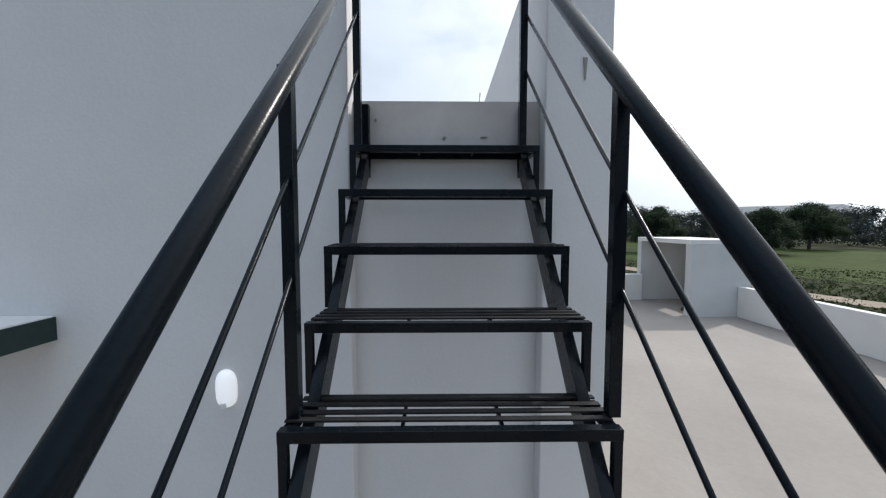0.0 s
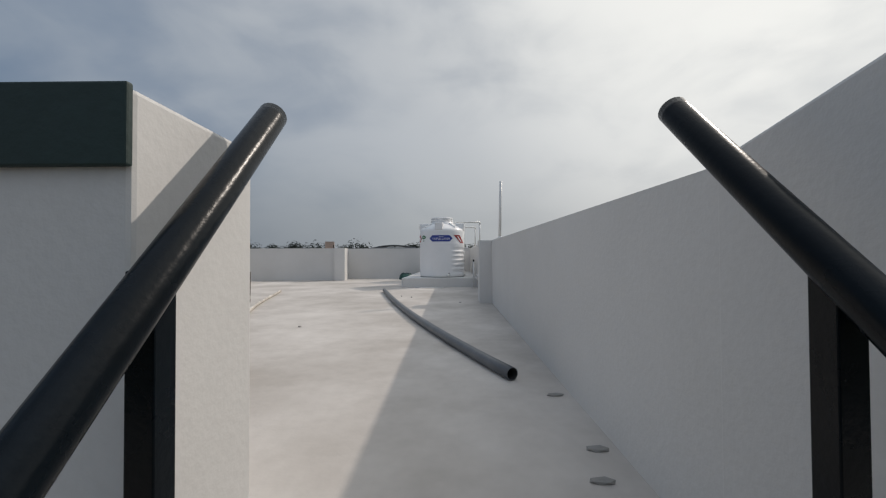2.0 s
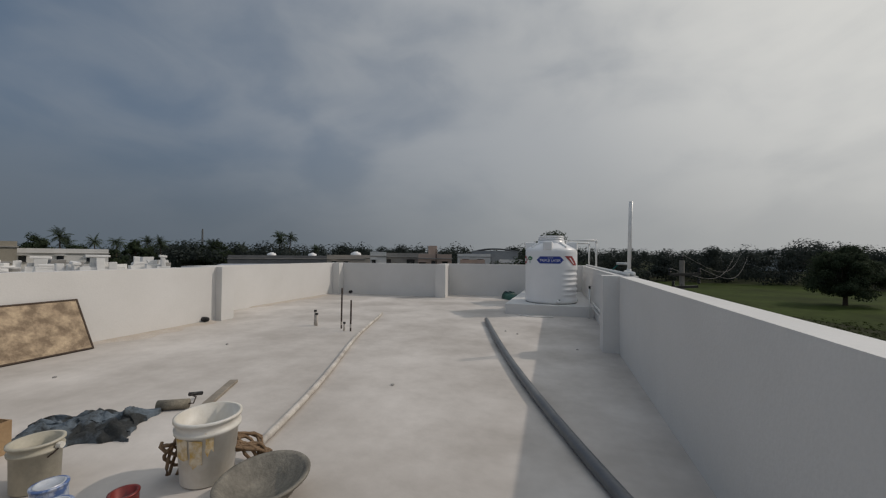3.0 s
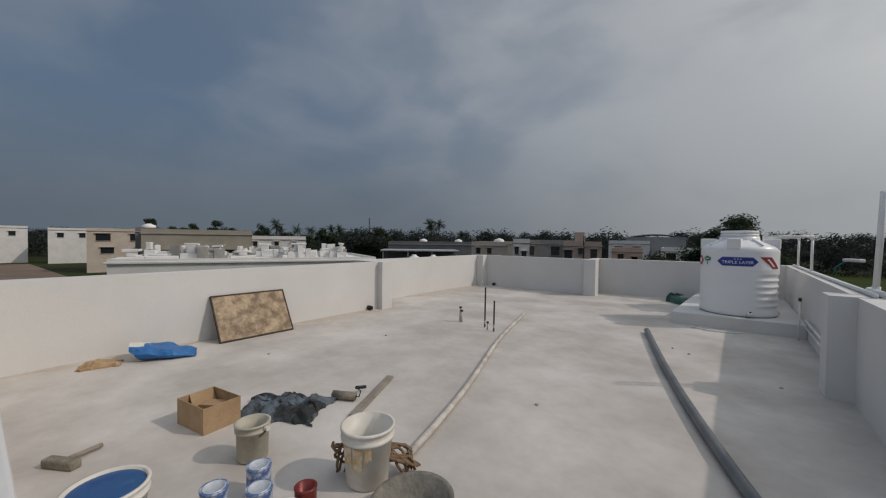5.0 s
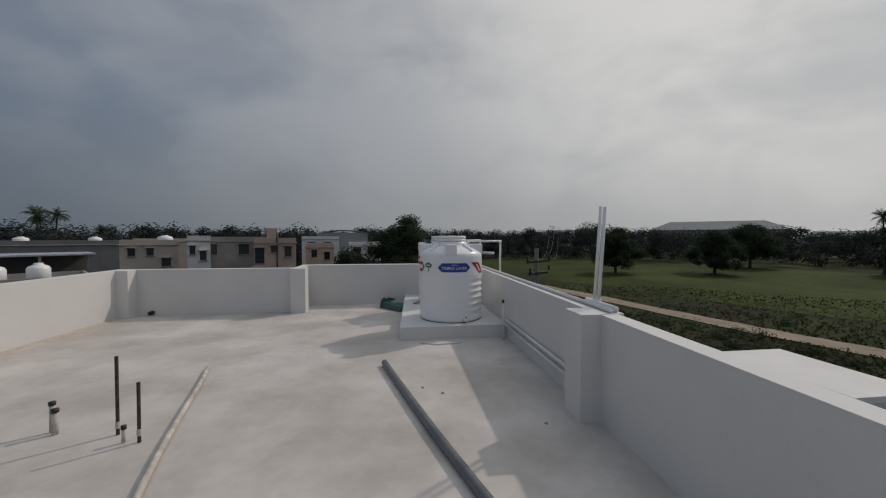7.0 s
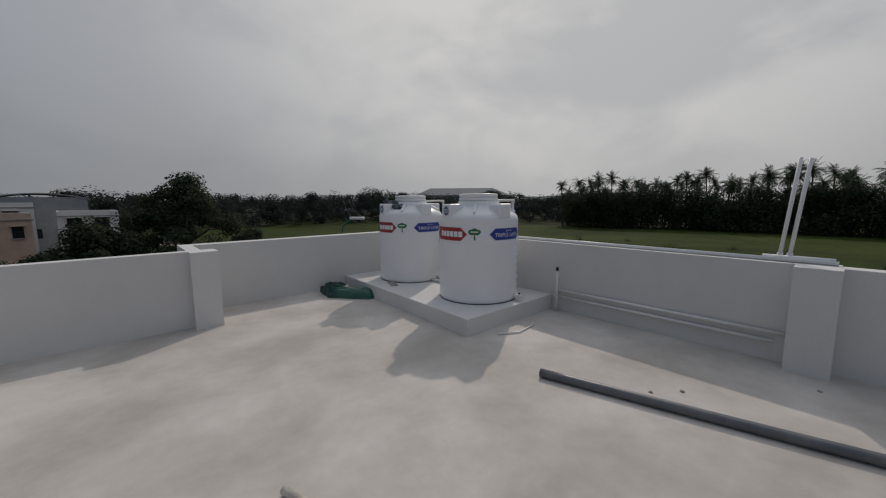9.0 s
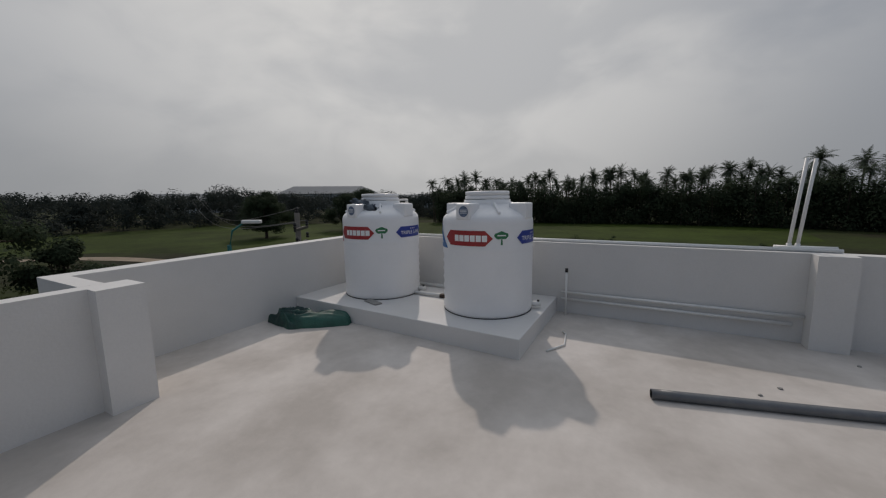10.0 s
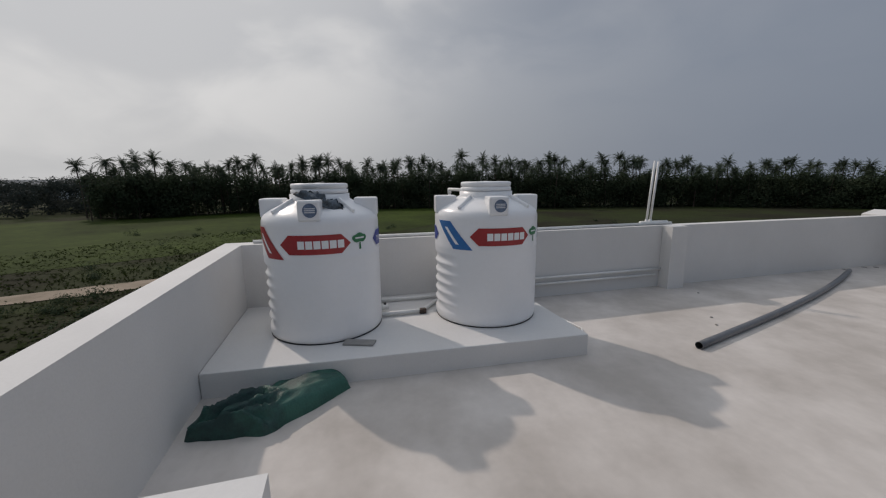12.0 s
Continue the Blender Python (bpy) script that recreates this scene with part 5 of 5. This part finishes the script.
def grove(a, back):
    """Point of the grove at bearing a, and how tall it stands there."""
    q = max(0.0, -a - 122)
    d = 108 + 0.9 * q + back
    r = D(a)
    return -3.6 - math.sin(r) * d, 9 + math.cos(r) * d, 1.30 - 0.006 * q - max(0.0, a + 66) * 0.03


rng = random.Random(12)
for i in range(216):
    x, y, s = grove(-61.5 - 108 * (i // 3) / 71 + rng.uniform(-0.8, 0.8), (i % 3) * 5.0 + rng.uniform(-2, 2))
    palm(x, y, s * rng.uniform(0.84, 1.10) * (1.0, 0.92, 0.74)[2 - i % 3], i, rng.uniform(0, 360))
for k, (x, y, s) in enumerate(((-70.5, 88.0, 1.22), (-73.5, 89.5, 1.15), (-76.0, 91, 1.18), (-95, 52, 1.0), (-90, 48, 1.05), (-86, 55, 0.95), (-100, 60, 1.0), (-92, 66, 0.95), (-83, 62, 1.02), (-80, 72, 0.95), (-99, 74, 1.0), (-78, 80, 0.9), (-64, 92, 0.85), (-58, 95, 0.85))):
    palm(x, y, s, k, k * 67)
# undergrowth of the grove and the wooded skyline
gv, gf = [], []
rng = random.Random(23)
for _ in range(2300):
    x, y, k = grove(rng.uniform(-170, -62), rng.uniform(-3, 11))
    s = rng.uniform(1.4, 2.6)
    leaf_cloud(gv, gf, (x, y, GROUND + rng.uniform(0.5, 9.3) * k / 1.3), (s * 1.3, s * 1.3, s * 1.2), 120, 0.26, rng, 0.3)
tagged(new("grove_undergrowth", mesh_from("grove_undergrowth", gv, gf, M_LEAF)), "dense dark undergrowth between the palms", "undergrowth", kind="stuff")
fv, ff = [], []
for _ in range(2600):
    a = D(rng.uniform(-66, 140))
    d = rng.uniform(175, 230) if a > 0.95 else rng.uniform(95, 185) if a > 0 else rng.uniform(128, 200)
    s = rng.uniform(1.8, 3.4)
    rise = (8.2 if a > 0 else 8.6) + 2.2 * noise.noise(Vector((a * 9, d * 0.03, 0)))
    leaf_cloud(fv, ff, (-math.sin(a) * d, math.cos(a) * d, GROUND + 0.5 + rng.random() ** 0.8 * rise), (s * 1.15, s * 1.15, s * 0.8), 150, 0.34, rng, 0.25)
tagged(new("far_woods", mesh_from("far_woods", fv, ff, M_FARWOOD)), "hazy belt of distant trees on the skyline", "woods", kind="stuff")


# ---- houses and sheds ----
def house(x, y, w, d, top, rz, material, label, storeys=2, win=(), extra=None, name="house", parapet_h=0.5, roof=None):
    e = thing(name, x, y, GROUND, label, "house", "houses beyond the roof", rz=rz)
    H = top - GROUND
    part("wall", boxed(-w / 2, w / 2, -d / 2, d / 2, 0, H - parapet_h - 0.12), material, e)
    part("roof", boxed(-w / 2 - 0.12, w / 2 + 0.12, -d / 2 - 0.12, d / 2 + 0.12, H - parapet_h - 0.118, H - parapet_h, 0.02), roof or M_CONC, e)
    for x0, x1, y0, y1 in ((-w / 2, w / 2, -d / 2, -d / 2 + 0.15), (-w / 2, w / 2, d / 2 - 0.15, d / 2), (-w / 2, -w / 2 + 0.15, -d / 2 + 0.152, d / 2 - 0.152), (w / 2 - 0.15, w / 2, -d / 2 + 0.152, d / 2 - 0.152)):
        part("parapet", boxed(x0, x1, y0, y1, H - parapet_h + 0.002, H), material, e)
    for u, v, ww, hh in win:
        wx, wz = u * w / 2, H * v
        wn = part("window", boxed(wx - ww / 2, wx + ww / 2, -d / 2 - 0.02, -d / 2 + 0.02, wz - hh / 2, wz + hh / 2), M_GLASS, e)
        part("sill", boxed(wx - ww / 2 - 0.08, wx + ww / 2 + 0.08, -d / 2 - 0.12, -d / 2 - 0.021, wz - hh / 2 - 0.08, wz - hh / 2), M_CONC, wn)
        part("sunshade", boxed(wx - ww / 2 - 0.15, wx + ww / 2 + 0.15, -d / 2 - 0.35, -d / 2 - 0.003, wz + hh / 2 + 0.05, wz + hh / 2 + 0.13), material, wn)
    return e


def roof_tank(x, y, z, r=0.6, h=1.1):
    e = thing("roof_tank", x, y, z, "small white water tank on a house roof", "water tank", "house roof tanks")
    part("body", lathe([(0, 0), (r, 0), (r, h * 0.7), (r * 0.85, h * 0.82), (r * 0.4, h * 0.92), (r * 0.4, h), (0, h)], 16), M_TANK, e, smooth=True)
    return e


W2 = ((-0.5, 0.72, 0.9, 1.1), (0.45, 0.72, 0.9, 1.1), (-0.5, 0.3, 0.9, 1.1), (0.4, 0.3, 1.0, 1.1))
house(-45.8, 57.0, 18, 8, 1.0, 39, M_HGREY, "long flat grey rendered building with roof tanks", win=((-0.7, 0.7, 1.0, 1.0), (-0.2, 0.7, 1.0, 1.0), (0.3, 0.7, 1.0, 1.0)))
house(-28.6, 48.0, 5.0, 6, 1.15, 31, M_HCREAM, "two-storey cream painted house with small windows", win=((-0.62, 0.82, 0.6, 0.8), (0.0, 0.82, 0.6, 0.8), (0.55, 0.66, 0.8, 0.9), (-0.4, 0.4, 0.9, 1.0)))
house(-23.1, 47.2, 2.1, 6, 1.6, 27, M_HWHITE, "tall narrow white painted house", win=((-0.55, 0.80, 0.5, 0.9), (0.35, 0.72, 0.6, 1.0)))
house(-20.6, 52.5, 7.6, 7, 1.5, 20, M_CONC, "unfinished grey concrete house with one dark window", win=((0.1, 0.80, 1.1, 1.2), (-0.75, 0.8, 0.9, 1.2), (0.0, 0.35, 1.1, 1.2)))
pk = house(-14.8, 47.5, 4.2, 6, 1.35, 16, M_HPINK, "pale pink unfinished house with balconies", win=((-0.75, 0.74, 0.9, 1.7), (-0.1, 0.84, 0.5, 0.7), (0.6, 0.80, 0.7, 1.1), (0.65, 0.45, 0.7, 1.1)))
part("stair_head", boxed(-0.9, 0.2, -1.5, 0.6, 1.35 - GROUND + 0.003, 1.35 - GROUND + 1.1), M_HPINK, pk)
part("balcony", boxed(-2.3, -0.6, -3.9, -3.003, 4.2, 4.35), M_HPINK, pk)
part("drain_pipe", tube([(0.15, -3.06, 0), (0.15, -3.06, 8.0)], 0.06, 8), M_BLACK, pk)
house(-11.5, 56.0, 3.6, 6, 0.6, 12, M_HPINK, "small pale pink house half hidden by trees", win=((-0.4, 0.8, 0.7, 1.0), (0.5, 0.75, 0.7, 1.0)))
house(-56.1, 19.4, 11.5, 8, 2.2, 71, M_HBEIGE, "beige rendered building with dark openings", win=((-0.75, 0.62, 2.4, 1.2), (-0.1, 0.64, 1.2, 1.3), (0.5, 0.62, 1.6, 1.2)))
house(-58.5, 31.2, 8.5, 6, 1.6, 62, M_HWHITE, "white flat-roofed building beyond the roof", win=((-0.7, 0.84, 0.6, 0.7), (0.0, 0.84, 0.6, 0.7), (0.6, 0.84, 0.6, 0.7)))
house(-102, 21.4, 12, 8, 2.8, 78, M_HCREAM, "cream house with open balconies far off", win=((-0.6, 0.8, 2.2, 1.4), (0.3, 0.8, 2.6, 1.4), (-0.5, 0.5, 2.0, 1.2), (0.4, 0.5, 2.0, 1.2)))
house(-58.9, 14.6, 2.7, 3, 2.4, 76, M_HGREY, "narrow dark grey stair tower with a tank", win=((0, 0.55, 1.2, 1.6),))
for i, (x, y, w, t, m_) in enumerate(((-150, 6, 9, 3.6, M_HWHITE), (-155, -4, 6, 3.9, M_HCREAM), (-140, 18, 9, 3.2, M_HWHITE), (-135, 28, 7, 2.8, M_HCREAM), (-128, -8, 8, 2.6, M_HWHITE), (-120, 38, 10, 2.4, M_HWHITE), (-40, 70, 7, 1.2, M_HCREAM), (-6, 66, 5, 0.6, M_HWHITE), (-14, 70, 6, 1.6, M_HWHITE))):
    house(x, y, w, 7, t, math.degrees(math.atan2(-x, y)), m_, "distant pale flat-roofed house", win=((-0.5, 0.8, 1.2, 1.1), (0.4, 0.8, 1.2, 1.1)))
for x, y, z in ((-48.0, 55.5, 0.52), (-42.4, 59.5, 0.52), (-27.2, 48.4, 0.67), (-59.0, 14.6, 1.92)):
    roof_tank(x, y, z, 0.75, 1.0)
nb = house(-25.8, 12.6, 14, 8, 0.10, 64, M_HWHITE, "neighbouring flat white roof with unfinished masonry stubs", parapet_h=0.14, win=(), roof=M_HWHITE)
rng = random.Random(3)


def masonry(i, w, d, h):
    """A stub of unfinished white masonry: a broken-topped block, a pier on a footing, or a low wall with a gap."""
    bm = bmesh.new()
    if i % 3 == 0:
        add_box(bm, -w / 2, w / 2, -d / 2, d / 2, 0, h * 0.45, 0.02)
        add_box(bm, -w / 5, w / 5, -d / 4, d / 4, h * 0.45, h, 0.02)
        add_box(bm, -w / 3, w / 3, -d / 3, d / 3, h, h + 0.12, 0.02)
    elif i % 3 == 1:
        add_box(bm, -w / 2, -w * 0.12, -d / 3, d / 3, 0, h, 0.02)
        add_box(bm, w * 0.1, w / 2, -d / 3, d / 3, 0, h * 0.8, 0.02)
        add_box(bm, -w * 0.12, w * 0.1, -d / 4, d / 4, 0, h * 0.35, 0.01)
    else:
        add_box(bm, -w / 2, w / 2, -d / 2, d / 2, 0, h * 0.6, 0.03)
        add_box(bm, -w * 0.4, w * 0.15, -d * 0.3, d * 0.35, h * 0.6, h * 0.85, 0.03)
    for v in bm.verts:
        v.co += Vector((noise.noise(v.co * 2 + Vector((i, 0, 0))), noise.noise(v.co * 2 + Vector((0, i, 0))), 0.6 * noise.noise(v.co * 3 + Vector((0, 0, i))) if v.co.z > 0.1 else 0)) * 0.10
    return bm


for i in range(44):
    q = nb.matrix_world @ Vector((rng.uniform(-6.6, 6.6), rng.uniform(-3.0, 3.5), -0.04 - GROUND))
    mb = masonry(i, rng.uniform(0.5, 1.5), rng.uniform(0.4, 0.9), rng.uniform(0.35, 0.95))
    mo = tagged(part("masonry_stub", mb, M_HWHITE if i % 4 else M_CONC), "stub of unfinished pale masonry on the neighbouring roof", "masonry", "masonry stubs")
    mo.matrix_world = pose(q.x, q.y, q.z, 0, 0, 64 + rng.uniform(-12, 12))
for x, y in ((-24.6, 27.0), (-23.2, 28.2)):
    roof_tank(x, y, -1.35, 0.55, 1.2)
house(-24.4, 28.6, 6, 5, -1.0, 41, M_CONC, "low grey roof carrying two white tanks", parapet_h=0.35)
cn = thing("canopy", -39.0, 44.2, GROUND, "long pale sheet-roofed open canopy over a dark yard", "canopy", rz=42)
part("roof", boxed(-5.9, 5.9, -3, 3, 5.55, 5.75, 0.03), M_TIN, cn)
for x in (-5.5, -1.8, 1.8, 5.5):
    for y in (-2.8, 2.8):
        part("post", boxed(x - 0.1, x + 0.1, y - 0.1, y + 0.1, 0, 5.548), M_CONC, cn)
part("back_wall", boxed(-5.7, 5.7, 2.4, 2.6, 0, 5.5), M_HGREY, cn)
sh = thing("factory_shed", -11.3, 79.5, GROUND, "grey metal-clad factory shed with a curved roof", "shed", rz=7)
part("wall", boxed(-4.6, 4.6, -5, 5, 0, 7.9), M_SHEET, sh)
cr = bmesh.new()
prev = None
for i in range(11):
    u = i / 10 * 2 - 1
    z = 7.9 + 0.75 * (1 - u * u)
    row = [cr.verts.new((u * 4.9, yy, zz)) for yy in (-5.2, 5.2) for zz in (z + 0.05, z + 0.17)]
    if prev:
        a, b = prev, row
        for q in ((0, 1), (1, 3), (3, 2), (2, 0)):
            cr.faces.new((a[q[0]], a[q[1]], b[q[1]], b[q[0]]))
    prev = row
bmesh.ops.recalc_face_normals(cr, faces=cr.faces)
part("roof", cr, M_SHEET, sh)
part("gable", prism([(-4.5, -5), (4.5, -5), (4.5, -4.9), (-4.5, -4.9)], 7.9, 8.3), M_SHEET, sh)
part("window", boxed(3.2, 4.0, -5.03, -4.997, 5.6, 6.5), M_GLASS, sh)
part("dock", boxed(-4.0, 0.0, -5.04, -4.997, 3.0, 4.2), M_GLASS, sh)
tw = thing("radio_mast", -177, 154, GROUND, "thin distant lattice radio mast", "mast")
for sx, sy in ((-0.5, -0.4), (0.5, -0.4), (0, 0.5)):
    part("leg", tube([(sx, sy, 0), (sx * 0.4, sy * 0.4, 20.5)], 0.16, 5), M_HGREY, tw)
for k in range(9):
    part("brace", tube([(-0.5, -0.4, 1 + k * 2.2), (0.5, -0.4, 3 + k * 2.2)], 0.09, 4), M_HGREY, tw)
for x, y, L, W, H in ((228, 241, 76, 40, 18.6), (140, 275, 62, 30, 12.8), (240, 165, 45, 25, 10.5)):
    wa = thing("warehouse", x, y, GROUND, "hazy grey warehouse with a low pitched roof far off", "warehouse", "far warehouses", rz=math.degrees(math.atan2(-x, y)))
    part("wall", boxed(-L / 2, L / 2, -W / 2, W / 2, 0, H * 0.66), M_FARWALL, wa)
    rb = prism([(-L / 2 - 1, -W / 2 - 1), (L / 2 + 1, -W / 2 - 1), (L / 2 + 1, W / 2 + 1), (-L / 2 - 1, W / 2 + 1)], H * 0.66 + 0.01, H)
    for v in rb.verts:
        if v.co.z > H - 1:
            v.co.x *= 0.70
            v.co.y *= 0.1
    part("roof", rb, M_FARROOF, wa)
# corrugated hut roof below the parapet
hr = thing("tin_shed", 9.97, 25.0, GROUND, "small hut with loose zinc sheets on its roof", "shed", rz=-10.6)
part("wall", boxed(-1.1, 1.1, -3.3, 3.3, 0, 2.3), M_HGREY, hr)
for k in range(4):
    sb = bmesh.new()
    pr = None
    for i in range(25):
        xx = -1.34 + 2.68 * i / 24
        z = 0.02 * math.sin(i * math.pi / 1.5)
        row = (sb.verts.new((xx, 0, z)), sb.verts.new((xx, 1.87, z + 0.02)))
        if pr:
            sb.faces.new((pr[0], row[0], row[1], pr[1]))
        pr = row
    bmesh.ops.solidify(sb, geom=sb.faces[:], thickness=0.006)
    bmesh.ops.transform(sb, verts=sb.verts, matrix=pose(0.1 * (k % 2), -3.7 + k * 1.82, 2.34 + 0.02 * k, 1, 0, 3 * (k - 1.5)))
    part("roof_sheet", sb, M_TIN, hr)

# utility pole, its cross arms and wires, and the street lamp
up_pole = thing("utility_pole", 4.92, 16.9, GROUND, "concrete utility pole with iron cross arms and insulators", "utility pole", rz=35)
part("shaft", tube([(0, 0, 0), (0, 0, 7.0)], 0.13, 8, r2=0.09), M_POLE, up_pole)
for z, w in ((6.45, 0.85), (5.95, 0.7)):
    part("cross_arm", boxed(-w, w, -0.15, -0.09, z - 0.05, z + 0.05, 0.005), M_BLACK, up_pole)
for x, z in ((-0.8, 6.5), (0.8, 6.5), (0.0, 7.0), (0.78, 6.06), (-0.62, 6.0)):
    part("insulator", lathe([(0, 0), (0.045, 0), (0.06, 0.06), (0.035, 0.09), (0.06, 0.14), (0.03, 0.2), (0, 0.2)], 10), M_BLACK, up_pole).location = (x, -0.12 if x else 0, z)
part("stay_wire", tube([(0, 0, 6.2), (-3.4, -2.4, 0)], 0.012, 5), M_BLACK, up_pole)
PM = up_pole.matrix_world
for x, z in ((-0.8, 6.7), (0.8, 6.7), (0.0, 7.18)):
    p0 = PM @ Vector((x, -0.12, z))
    p1 = Vector((26 + x, 62, 1.6 + (z - 6.7)))
    tagged(part("power_line", tube([p0.lerp(p1, i / 14) - Vector((0, 0, 1.6 * math.sin(math.pi * i / 14))) for i in range(15)], 0.012, 4), M_BLACK), "thin sagging overhead power line", "wire", "power lines")
sl_ = thing("street_lamp", 2.25, 16.6, GROUND, "teal painted steel pole with a street lamp head", "street lamp", rz=-60)
part("pole", tube([(0, 0, 0), (0, 0, 6.2)], 0.07, 10, r2=0.055), M_TEAL, sl_)
part("arm", tube([(0, 0, 6.1), (0.12, 0, 6.6), (0.5, 0, 6.85)], 0.03, 8), M_TEAL, sl_)
part("lamp_head", boxed(0.42, 0.95, -0.09, 0.09, 6.80, 6.90, 0.03), M_PVC, sl_)
for z in (3.6, 4.4, 5.2):
    part("bracket", boxed(-0.35, 0.35, -0.03, 0.03, z, z + 0.06, 0.005), M_TEAL, sl_)
